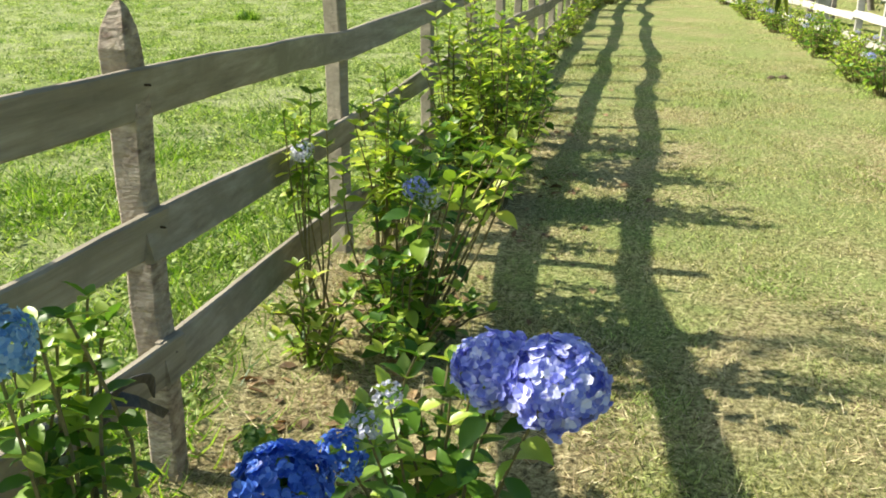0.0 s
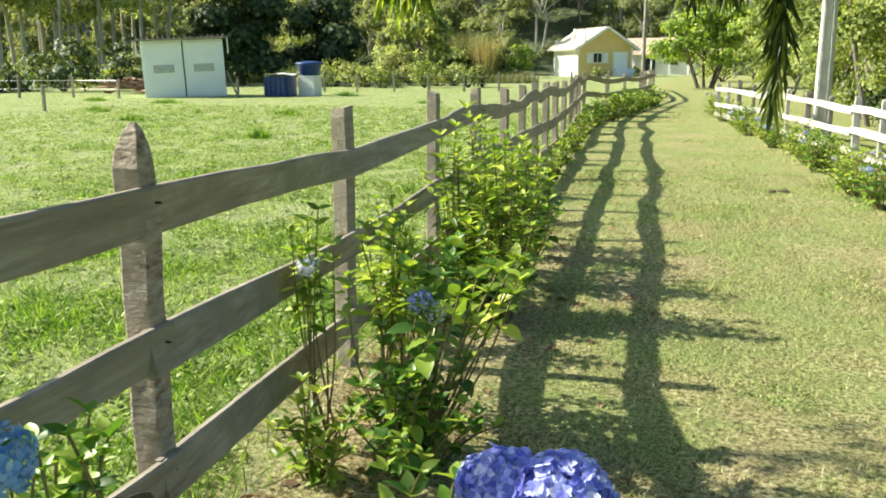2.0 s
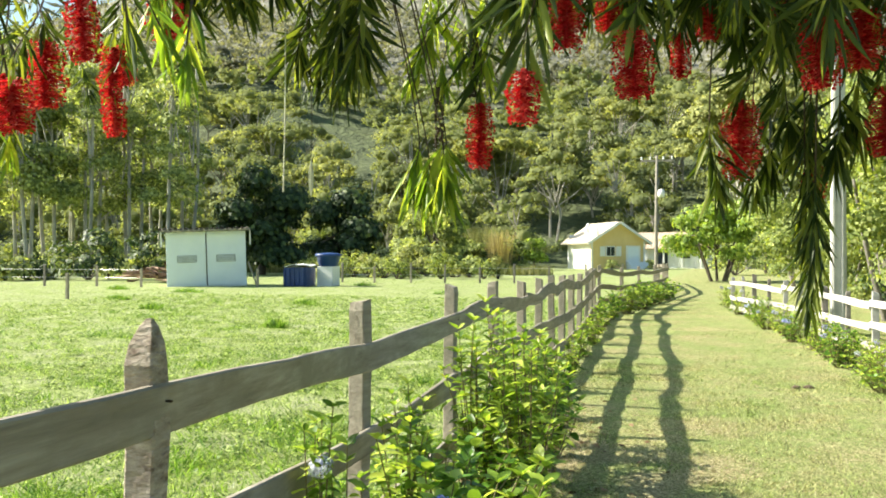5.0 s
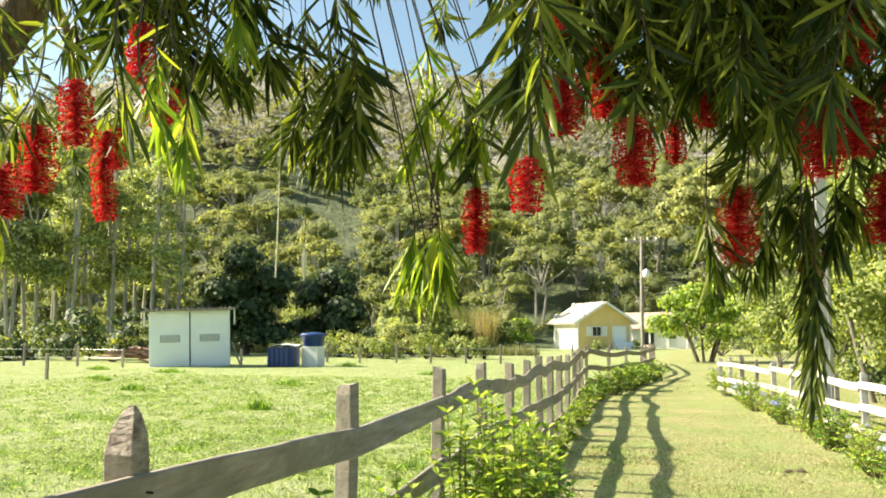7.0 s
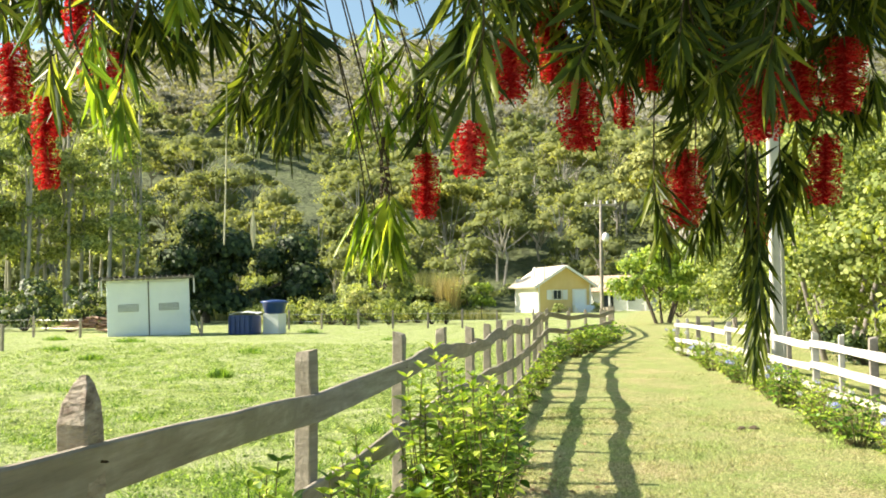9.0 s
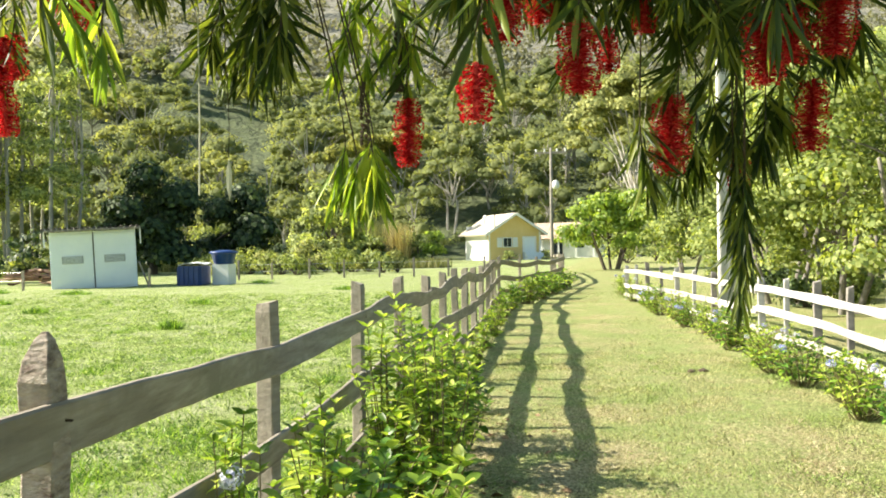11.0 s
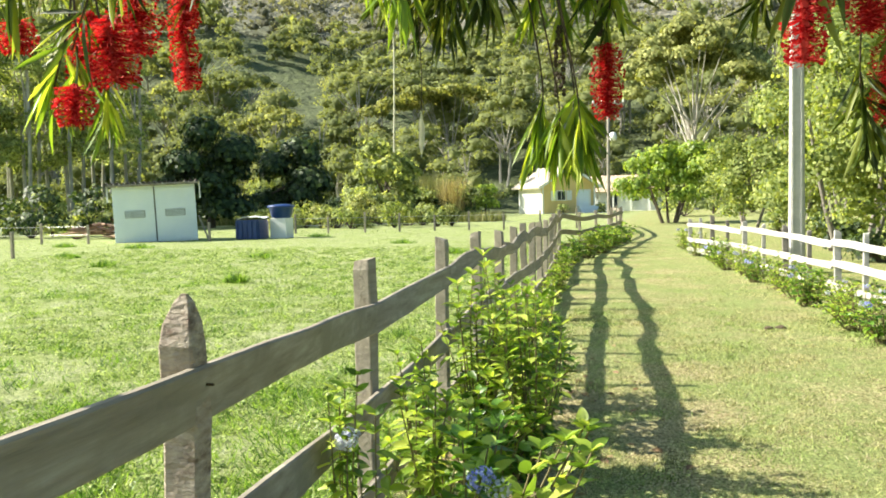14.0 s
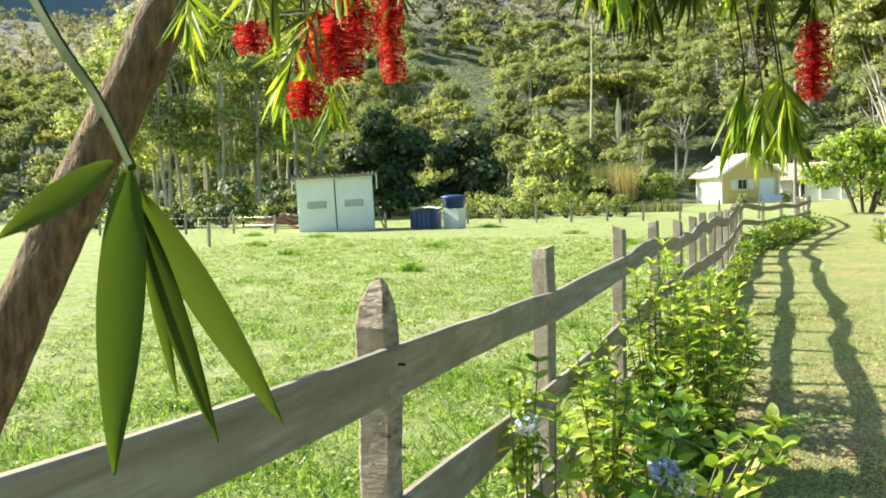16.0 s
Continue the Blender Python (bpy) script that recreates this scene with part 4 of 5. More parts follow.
    # the crown's hanging edge, and unseen bulk added above to shade it
    for x0, x1, y0, y1, z0, z1, n, leaf in ((-0.16, 0.42, 1.05, 1.75, 1.80, 2.15, 100, 0.085), (0.16, 0.55, 1.2, 1.8, 1.80, 2.05, 22, 0.085), (0.02, 0.14, 1.0, 1.35, 1.72, 1.95, 16, 0.075), (-0.31, -0.14, 1.2, 1.6, 1.84, 2.1, 18, 0.085),
                                        (-1.0, -0.56, 0.85, 1.15, 1.86, 2.15, 34, 0.08), (-0.9, 0.45, 1.3, 2.3, 2.28, 2.75, 150, 0.09), (-2.9, -2.0, 2.4, 3.3, 1.95, 2.3, 11, 0.08)):
        for _ in range(n):
            bb_spray((r.uniform(x0, x1), r.uniform(y0, y1), r.uniform(z0, z1)), r, M_BB, length=0.34, leaf=leaf, spread=1.25, fan=18, whorl=11, gap=0.055)


build_bottlebrush()


def near_sprig():
    """The sprig that hangs close in front of the fence by the trunk."""
    tube = tube_arrays(curve_pts([(-0.92, 0.80, 2.25), (-0.66, 0.36, 1.78), (-0.4836, 0.1548, 1.5828), (-0.4069, 0.1079, 1.5321), (-0.3852, 0.0982, 1.5159), (-0.3720, 0.0903, 1.5069)], 36), np.linspace(0.0011, 0.0005, 36), 6)
    O = np.array([(-0.3722, 0.0903, 1.5066), (-0.3717, 0.0909, 1.5041), (-0.3714, 0.0906, 1.5025), (-0.3739, 0.0897, 1.5074), (-0.3711, 0.0906, 1.5002)])
    A = np.array([(-0.3714, 0.0848, 1.4749), (-0.3588, 0.0975, 1.4782), (-0.3648, 0.0936, 1.4766), (-0.3851, 0.0832, 1.4997), (-0.3698, 0.0931, 1.4815)]) - O
    sz = np.linalg.norm(A, axis=1)
    lv = place(LONG, LONG_F, O, A, np.array([[0.5, -0.8, 0.2]] * 5), sz, np.array([0.0050, 0.0037, 0.0027, 0.0034, 0.0015]))
    bb_part("twig", tube, M_BBSHADED, "thin green-brown twig")
    bb_part("leaves", lv, M_BBSHADED)


near_sprig()


def dry_leaf():
    """A bleached dead leaf and a bare twig that hang on threads below the limbs."""
    near = np.array((-0.72, 1.15, 2.72))
    leaf_top = np.array((-0.613, 1.212, 1.632))
    bb_part("thread", tube_arrays(curve_pts([near, (-0.63, 1.20, 2.1), leaf_top + (0, 0, 0.1), leaf_top], 14), np.full(14, 0.0007), 4), M_TWIG, "thin brown thread")
    lv = place(LANCE, LANCE_F, leaf_top[None], np.array([(-0.002, 0.004, -0.064)]), np.array([(0.4, -0.9, 0.1)]), 0.064, 0.009)
    bb_part("dead_leaf", lv, M_BLEACHED, "pale bleached dead leaf")
    bb_part("dead_twig", tube_arrays(curve_pts([(-0.640, 1.175, 2.66), (-0.637, 1.17, 2.1), (-0.636, 1.168, 1.72), (-0.640, 1.170, 1.575)], 14), np.linspace(0.0006, 0.0014, 14), 5), M_BLEACHED, "bare bleached twig")


dry_leaf()

# ---- buildings and poles ----
M_SHEET = rough_mat("grey_roof_sheet", (0.30, 0.27, 0.235), (0.46, 0.42, 0.37), 3, 0.8, 0.3, 12)
M_SHED = rough_mat("shed_panel", (0.72, 0.78, 0.83), (0.81, 0.86, 0.89), 0.9, 0.5, 0.1, 6, third=(0.77, 0.81, 0.83))
M_DARKLINE = rough_mat("dark_joint", (0.05, 0.05, 0.05), (0.1, 0.1, 0.1), 5, 0.7, 0)
M_VENT = rough_mat("vent_grey", (0.25, 0.27, 0.27), (0.38, 0.40, 0.40), 5, 0.5, 0.1)
M_CREAMTILE = rough_mat("faded_tile", (0.60, 0.50, 0.40), (0.76, 0.68, 0.56), 2, 0.8, 0.4, 10)
M_TILEPALE = rough_mat("faded_orange_tile", (0.60, 0.45, 0.33), (0.74, 0.60, 0.48), 2, 0.8, 0.4, 10)
M_YELLOW = rough_mat("yellow_wall", (0.64, 0.47, 0.19), (0.74, 0.57, 0.27), 0.8, 0.8, 0.1, 8)
M_WHITEWALL = rough_mat("white_wall", (0.70, 0.70, 0.68), (0.82, 0.82, 0.80), 0.8, 0.7, 0.1, 8)
M_TANKBLUE = rough_mat("blue_plastic", (0.008, 0.03, 0.13), (0.016, 0.055, 0.21), 2, 0.4, 0)
M_CONCRETE = rough_mat("concrete", (0.42, 0.41, 0.385), (0.60, 0.58, 0.54), 3, 0.85, 0.3, 30, third=(0.50, 0.49, 0.455))
M_POLEWOOD = rough_mat("pole_wood", (0.18, 0.16, 0.13), (0.32, 0.29, 0.25), 4, 0.85, 0.3)
M_METAL = rough_mat("galvanised", (0.42, 0.43, 0.44), (0.55, 0.56, 0.57), 5, 0.4, 0, metal=0.8)
gm, gn, gl, gp = material("window_glass")
gp.inputs["Base Color"].default_value = (0.03, 0.04, 0.05, 1)
gp.inputs["Roughness"].default_value = 0.06
M_GLASS = gm


def shed():
    s = thing("shed", "white panel shed with two vents and a low grey corrugated roof", "shed", at=(-22.2, 33.6, 0))
    s.rotation_euler = (0, radians(-2), radians(32))
    w, h, d = 3.45, 2.45, 2.6
    part_of("wall", box_mesh("wall", (0, d / 2, h / 2 - 0.02), (w, d, h + 0.04), M_SHED), s)
    for sx in (-1, 1):
        part_of("door_panel", box_mesh("door_panel", (sx * w / 4, -0.02, h / 2 - 0.03), (w / 2 - 0.05, 0.05, h - 0.12), M_SHED, bevel=0.01), s)
        v = part_of("vent", box_mesh("vent", (sx * 0.84, -0.06, 1.25), (0.84, 0.05, 0.32), M_VENT, bevel=0.01), s)
        for k in range(5):
            part_of("slat", box_mesh("slat", (sx * 0.84, -0.10, 1.13 + k * 0.06), (0.76, 0.03, 0.02), M_SHED), v)
    part_of("joint", box_mesh("joint", (0, -0.03, h / 2), (0.05, 0.05, h - 0.1), M_DARKLINE), s)
    bm = bmesh.new()
    box_bm(bm, (0.0, d / 2, h + 0.07), (w + 0.45, d + 0.7, 0.09))
    for v in bm.verts:
        v.co.z += 0.03 * v.co.y
    part_of("roof", bm_mesh("roof", bm, M_SHEET), s)
    for k in range(18):
        part_of("roof_tile", np_mesh("roof_tile", *tube_arrays([(-w / 2 - 0.2 + k * 0.22, -0.42, h + 0.105), (-w / 2 - 0.2 + k * 0.22, 0.2, h + 0.125)], [0.085, 0.085], 8), M_SHEET), s)
    for sx in (-1, 1):
        part_of("eave_board", box_mesh("eave_board", (sx * (w / 2 + 0.2), 0.0, h - 0.28), (0.06, 0.06, 0.7), M_WHITEWALL, 0), s).rotation_euler = (0, 0, 0)
    b = part_of("prop", box_mesh("prop", (0, 0, 0.55), (0.07, 0.07, 1.1), M_POLEWOOD), s, at=(w / 2 + 0.42, -0.1, 0))
    b.rotation_euler = (0, radians(-18), 0)


shed()


def lathe(name, prof, mat, n=28):
    V, F = [], []
    for rr, z in prof:
        for k in range(n):
            a = 2 * math.pi * k / n
            V.append((rr * math.cos(a), rr * math.sin(a), z))
    for i in range(len(prof) - 1):
        for k in range(n):
            a, b = i * n + k, i * n + (k + 1) % n
            F += [(a, b, b + n), (a, b + n, a + n)]
    return np_mesh(name, V, np.array(F), mat, True)


def tanks():
    t = thing("covered_bin", "dark blue plastic bin with pale sheet over it", "container", at=(-18.45, 35.2, 0))
    part_of("body", box_mesh("body", (0, 0, 0.42), (1.15, 1.0, 0.86), M_TANKBLUE, bevel=0.05), t)
    for k in range(5):
        part_of("rib", box_mesh("rib", (-0.46 + k * 0.23, -0.515, 0.42), (0.05, 0.04, 0.78), M_TANKBLUE, bevel=0.008), t)
    bm = bmesh.new()
    bmesh.ops.create_grid(bm, x_segments=10, y_segments=8, size=0.5, matrix=Matrix.Translation((0.05, 0, 0.91)) @ Matrix.Diagonal((1.1, 1.0, 1, 1)))
    for v in bm.verts:
        v.co.z += 0.10 * math.exp(-((v.co.x - 0.15) / 0.4) ** 2) + 0.03 * math.sin(v.co.x * 9) * math.cos(v.co.y * 7)
    bmesh.ops.solidify(bm, geom=bm.faces[:], thickness=0.02)
    part_of("sheet", bm_mesh("sheet", bm, M_WHITEWALL), t, "crumpled white sheet")
    c = thing("tank_stand", "white rendered block stand under a water tank", "stand", at=(-17.35, 35.9, 0), mesh=box_mesh("tank_stand", (0, 0, 0.44), (0.78, 0.78, 0.92), M_WHITEWALL, bevel=0.02))
    k = thing("water_tank", "round dark blue plastic water tank on a white stand", "water tank", at=(-17.35, 35.9, 0.90))
    part_of("body", lathe("body", [(0, 0), (0.40, 0), (0.44, 0.04), (0.55, 0.44), (0.58, 0.46), (0.58, 0.50)], M_TANKBLUE), k)
    part_of("lid", lathe("lid", [(0.61, 0.48), (0.62, 0.54), (0.56, 0.57), (0.2, 0.62), (0.0, 0.63)], M_TANKBLUE), k, "domed blue lid")


tanks()


def gable_house(name, label, at, rot, w, d, h, rise, over, mw, mside, mroof):
    """Front faces -y; the gable is at the front."""
    H = thing(name, label, "house", at=at)
    H.rotation_euler = (0, 0, rot)
    t = 0.18
    bm = bmesh.new()
    V = [bm.verts.new(c) for c in ((-w / 2, 0, -.1), (w / 2, 0, -.1), (w / 2, 0, h), (0, 0, h + rise), (-w / 2, 0, h))]
    bm.faces.new(V)
    r = bmesh.ops.extrude_face_region(bm, geom=bm.faces[:])
    bmesh.ops.translate(bm, verts=[v for v in r["geom"] if isinstance(v, bmesh.types.BMVert)], vec=(0, t, 0))
    bmesh.ops.recalc_face_normals(bm, faces=bm.faces[:])
    part_of("front_wall", bm_mesh("front_wall", bm, mw), H)
    for sx in (-1, 1):
        part_of("side_wall", box_mesh("side_wall", (sx * (w / 2 - t / 2), d / 2 + t / 2, h / 2 - 0.05), (t, d - t, h + 0.1), mside), H)
    part_of("back_wall", box_mesh("back_wall", (0, d + t / 2, (h + rise * 0.4) / 2), (w - 2 * t, t, h + rise * 0.4), mside), H)
    sl = math.atan2(rise, w / 2)
    for sx in (-1, 1):
        L = (w / 2 + over) / math.cos(sl)
        rf = box_mesh("roof", (L / 2, d / 2, 0.06), (L, d + 2 * over, 0.10), mroof)
        o = part_of("roof", rf, H, at=(0, 0, h + rise))
        o.rotation_euler = (0, sl, 0) if sx > 0 else (0, sl, math.pi)
        if sx < 0:
            o.location = (0, d, h + rise)
        n = int((d + 2 * over) / 0.28)
        me = np_mesh("roof_tile", *tube_arrays([(0.05, 0, 0.115), (L * 0.5, 0, 0.115), (L, 0, 0.115)], [0.085] * 3, 6), mroof)
        for k in range(n):
            q = part_of("roof_tile", me, o, at=(0, -over + 0.14 + k * 0.28, 0))
        part_of("barge_board", box_mesh("barge_board", (L / 2, -over - 0.02, 0.02), (L, 0.04, 0.2), M_WHITEWALL), o) if sx > 0 else \
            part_of("barge_board", box_mesh("barge_board", (L / 2, d + over + 0.02, 0.02), (L, 0.04, 0.2), M_WHITEWALL), o)
    return H


def window_part(H, x, z, w, h, shutters=True):
    wd = part_of("window", box_mesh("window", (x, -0.03, z), (w + 0.14, 0.06, h + 0.14), M_WHITEWALL, bevel=0.01), H, "white framed window")
    for k in (-1, 1):
        part_of("pane", box_mesh("pane", (x + k * w / 4, -0.065, z), (w / 2 - 0.05, 0.02, h - 0.02), M_GLASS), wd)
        if shutters:
            part_of("shutter", box_mesh("shutter", (x + k * (w / 2 + 0.40), -0.05, z), (0.55, 0.05, h + 0.1), M_WHITEWALL, bevel=0.01), wd)


Y = gable_house("yellow_house", "small yellow house with white side wall and pale tiled gable roof", (-10.3, 85.2, 0.0), radians(31), 5.6, 6.2, 2.75, 1.75, 0.55, M_YELLOW, M_WHITEWALL, M_CREAMTILE)
window_part(Y, -0.8, 1.75, 0.85, 0.85)
dp = part_of("door", box_mesh("door", (1.55, -0.04, 1.15), (1.5, 0.08, 2.3), M_WHITEWALL, bevel=0.01), Y, "white front door")
part_of("door_panel", box_mesh("door_panel", (1.55, -0.09, 1.2), (1.1, 0.03, 1.9), M_SHED, bevel=0.01), dp)
part_of("corner_board", box_mesh("corner_board", (-2.72, -0.03, 1.38), (0.16, 0.06, 2.75), M_WHITEWALL), Y)
part_of("corner_board", box_mesh("corner_board", (2.72, -0.03, 1.38), (0.16, 0.06, 2.75), M_WHITEWALL), Y)
for k in range(3):
    part_of("step", box_mesh("step", (1.9, -0.45 - 0.35 * k, 0.36 - 0.14 * k), (2.2 - 0.1 * k, 0.5, 0.72 - 0.28 * k), M_SHED, bevel=0.02), Y)
part_of("chimney", np_mesh("chimney", *tube_arrays([(-1.9, 3.2, 3.2), (-1.9, 3.2, 4.1), (-1.75, 3.2, 4.45)], [0.14, 0.14, 0.2], 10), M_WHITEWALL), Y)
part_of("downpipe", np_mesh("downpipe", *tube_arrays([(-2.3, -0.5, 2.9), (-2.3, -0.5, 4.4)], [0.05, 0.05], 8), M_POLEWOOD), Y)

W = gable_house("white_house", "white cottage with faded orange tiled roof and porch posts", (-7.6, 95.0, 0.0), radians(20), 3.6, 7.0, 2.4, 1.3, 0.6, M_WHITEWALL, M_WHITEWALL, M_TILEPALE)
W.rotation_euler = (0, 0, radians(80))
W.location = (-1.9, 95.0, 0)
for k in range(4):
    part_of("porch_post", box_mesh("porch_post", (-2.2, 0.6 + k * 1.9, 1.15), (0.16, 0.16, 2.4), M_WHITEWALL), W)
part_of("door", box_mesh("door", (-1.83, 4.6, 1.05), (0.06, 1.1, 2.1), M_GLASS), W, "dark doorway")
part_of("window", box_mesh("window", (-1.83, 2.2, 1.5), (0.06, 0.9, 0.9), M_GLASS), W)

lamp = thing("utility_pole", "slim grey wooden utility pole with crossarm and lamp", "pole", at=(-3.65, 46.5, 0))
part_of("pole", np_mesh("pole", *tube_arrays([(0, 0, -0.1), (0, 0, 3), (0.03, 0, 6.6)], [0.10, 0.09, 0.07], 10), M_POLEWOOD, True), lamp)
part_of("crossarm", box_mesh("crossarm", (0.03, 0, 6.35), (1.7, 0.09, 0.11), M_POLEWOOD), lamp)
for k in (-0.75, -0.3, 0.36, 0.8):
    part_of("insulator", lathe("insulator", [(0.0, 6.4), (0.05, 6.4), (0.06, 6.46), (0.03, 6.5), (0.05, 6.55), (0, 6.57)], M_WHITEWALL, 10), lamp, at=(k, 0, 0))
part_of("lamp_arm", np_mesh("lamp_arm", *tube_arrays([(0.03, -0.05, 4.5), (0.25, -0.2, 4.65)], [0.03, 0.03], 6), M_METAL), lamp)
part_of("lamp_head", lathe("lamp_head", [(0, 4.4), (0.16, 4.44), (0.19, 4.6), (0.15, 4.82), (0.0, 4.88)], M_WHITEWALL, 14), lamp, "white lamp head", at=(0.27, -0.2, 0))

pole = thing("concrete_pole", "pale concrete utility pole beside the white fence", "pole", at=(1.93, 17.6, 0))
bm = bmesh.new()
box_bm(bm, (0, 0, 3.2), (0.27, 0.24, 6.6), radians(8), 0, 0.03)
for v in bm.verts:
    k = 1 - 0.045 * max(v.co.z, 0)
    v.co.x *= k
    v.co.y *= k
part_of("shaft", bm_mesh("shaft", bm, M_CONCRETE), pole)
for sx in (-1, 1):
    part_of("flute", box_mesh("flute", (sx * 0.075, -0.125, 2.0), (0.04, 0.02, 3.6), M_CONCRETE, radians(8), 0.005), pole)


def wire_fence():
    r = np.random.default_rng(8)
    f = thing("wire_fence", "thin wooden posts and wires across the pasture", "fence", at=(-20, 36, 0))
    base = np.array((-20, 36, 0.0))
    P = [(-34 + 2.4 * k, 31.0 + 0.33 * k + r.normal(0, 0.2)) for k in range(5)] + [(-19.6 + 2.0 * k, 33.5 + 0.5 * k) for k in range(1)] + [(-19 + 1.75 * k, 41 + 0.25 * k + r.normal(0, 0.2)) for k in range(10)] + [(-20.3, 22.8)]
    for x, y in P:
        part_of("post", fence_post("post", r.uniform(0.8, 1.05), 0.09, 0.09, "flat", M_GREYPOST if r.uniform() < 0.5 else M_WOOD, r), f, at=(x - base[0], y - base[1], 0))
    for z in (0.4, 0.75):
        for seg in (P[:5], P[6:16]):
            C = np.array([(x, y, z) for x, y in seg]) - base
            part_of("wire", np_mesh("wire", *tube_arrays(C, [0.006] * len(C), 4), M_METAL), f)


wire_fence()


def brush_pile(x, y, w, h, seed):
    r = np.random.default_rng(seed)
    p = thing("brush_pile", "heap of cut brown branches and timber on the grass", "wood pile", at=(x, y, 0))
    for k in range(26):
        a = r.uniform(0, 3.14)
        c = np.array([r.normal(0, w * 0.3), r.normal(0, 0.5), 0])
        c[2] = max(0.06, h * (1 - (c[0] / w) ** 2) * r.uniform(0.15, 0.95))
        d = np.array([math.cos(a), math.sin(a), r.normal(0, 0.12)]) * r.uniform(0.6, 1.3)
        part_of("branch", np_mesh("branch", *tube_arrays([c - d, c + r.normal(0, 0.05, 3), c + d], [0.07, 0.06, 0.03], 6), M_BRUSH), p)


M_BRUSH = rough_mat("cut_wood", (0.16, 0.09, 0.06), (0.38, 0.26, 0.18), 3, 0.9, 0.3)
brush_pile(-28.0, 37.8, 2.2, 0.8, 21)
brush_pile(-21.5, 58.0, 2.6, 1.0, 22)


def strap():
    """A dark strap knotted round the lowest rail."""
    s = thing("strap", "dark plastic strap knotted round the lowest fence rail", "strap", at=(-1.24, 1.42, 0.43))
    m = rough_mat("dark_strap", (0.03, 0.03, 0.032), (0.08, 0.08, 0.085), 20, 0.5, 0.2)
    for k, c in enumerate([[(0, 0, 0.01), (0.03, 0.03, 0.04), (0.05, 0.09, 0.03), (0.04, 0.12, -0.03)], [(0, 0, 0.01), (0.03, -0.04, 0.035), (0.035, -0.07, 0.0), (0.02, -0.03, -0.02)], [(0, 0.02, 0.0), (0.04, 0.06, -0.02), (0.05, 0.12, -0.08), (0.05, 0.14, -0.1)]]):
        P = curve_pts(c, 10)
        part_of("band", fence_rail("band", P, 0.03, 0.006, m, np.random.default_rng(k), 0.002), s)


strap()


def clod(x, y, w, h, seed):
    r = np.random.default_rng(seed)
    bm = bmesh.new()
    bmesh.ops.create_icosphere(bm, subdivisions=3, radius=1)
    for v in bm.verts:
        k = 1 + 0.28 * noise.noise(v.co * 2.1 + Vector((seed, 0, 0))) + 0.1 * noise.noise(v.co * 6)
        v.co = Vector((v.co.x * w * k, v.co.y * w * 0.7 * k, max(-0.2, v.co.z) * h * k))
    thing("clod", "dark clod of earth lying on the mown track", "clod", at=(x, y, 0.0), mesh=bm_mesh("clod", bm, M_CLOD, True))


M_CLOD = rough_mat("earth_clod", (0.05, 0.035, 0.022), (0.15, 0.11, 0.07), 14, 0.95, 0.8, 40)
clod(0.85, 10.35, 0.06, 0.035, 1)
clod(0.72, 10.3, 0.05, 0.03, 2)


def tussock(x, y, w, seed):
    r = np.random.default_rng(seed)
    n = 260
    a, q = r.uniform(0, 6.28, n), np.sqrt(r.uniform(0, 1, n))
    o = np.stack([w * q * np.cos(a), 0.7 * w * q * np.sin(a), np.full(n, -0.01)], -1)
    ax = np.stack([np.cos(a) * q + r.normal(0, 0.4, n), np.sin(a) * q + r.normal(0, 0.4, n), np.ones(n)], -1)
    V, F = place(BENT, BENT_F, o, ax, -o + 0.05 * rand_dirs(n, r), r.uniform(0.10, 0.26, n) * (1.2 - 0.5 * q), np.full(n, 0.022))
    thing("grass_tussock", "dark green coarse tussock of ungrazed pasture grass", "grass", "pasture tussocks", at=(x, y, 0), mesh=np_mesh("grass_tussock", V, F, M_CLUMP))


for k, (tx, ty, tw) in enumerate([(-23.8, 29.6, 0.5), (-19.6, 28.4, 0.7), (-16.0, 36.8, 0.6), (-14.6, 19.5, 0.35), (-8.6, 15.4, 0.25), (-11.6, 22.5, 0.4), (-18.5, 23.0, 0.45), (-6.4, 24.0, 0.4), (-9.8, 30.0, 0.5)]):
    tussock(tx, ty, tw, 700 + k)

# ---- trees ----


def crown_cards(lobes, n, size, r, shell=0.55, fine=False):
    """Leaf clumps on uneven lobes, thin inside, with gaps between."""
    lob = np.array(lobes, float)
    w = lob[:, 3] ** 2
    pick = r.choice(len(lob), n, p=w / w.sum())
    d = rand_dirs(n, r)
    d[:, 2] = np.where(d[:, 2] < -0.35, -d[:, 2] * 0.5, d[:, 2])
    L = lob[pick]
    rad = L[:, 3] * (shell + (1 - shell) * r.uniform(0, 1, n)) * (1 + 0.18 * np.sin(d[:, 0] * 7 + pick) * np.cos(d[:, 1] * 6 + pick * 2))
    sq = L[:, 4:5] if lob.shape[1] > 4 else np.ones((n, 1))
    O = L[:, :3] + d * rad[:, None] * np.concatenate([np.ones((n, 2)), sq], 1)
    q = rand_dirs(n, r)
    A = unit(q - d * np.sum(q * d, 1, keepdims=True) + 0.15 * d)
    if fine:
        return place(CHIP, CHIP_F, O, A, unit(d + 0.22 * rand_dirs(n, r)), size * r.uniform(0.6, 1.35, n)), np.repeat(unit(0.65 * d + np.array([0, 0, 0.45]) + 0.4 * rand_dirs(n, r)), len(CHIP), 0)
    return place(CARD, CARD_F, O, A, unit(d + 0.55 * rand_dirs(n, r)), size * r.uniform(0.6, 1.35, n)), np.repeat(unit(d + 0.55 * rand_dirs(n, r)), len(CARD), 0)


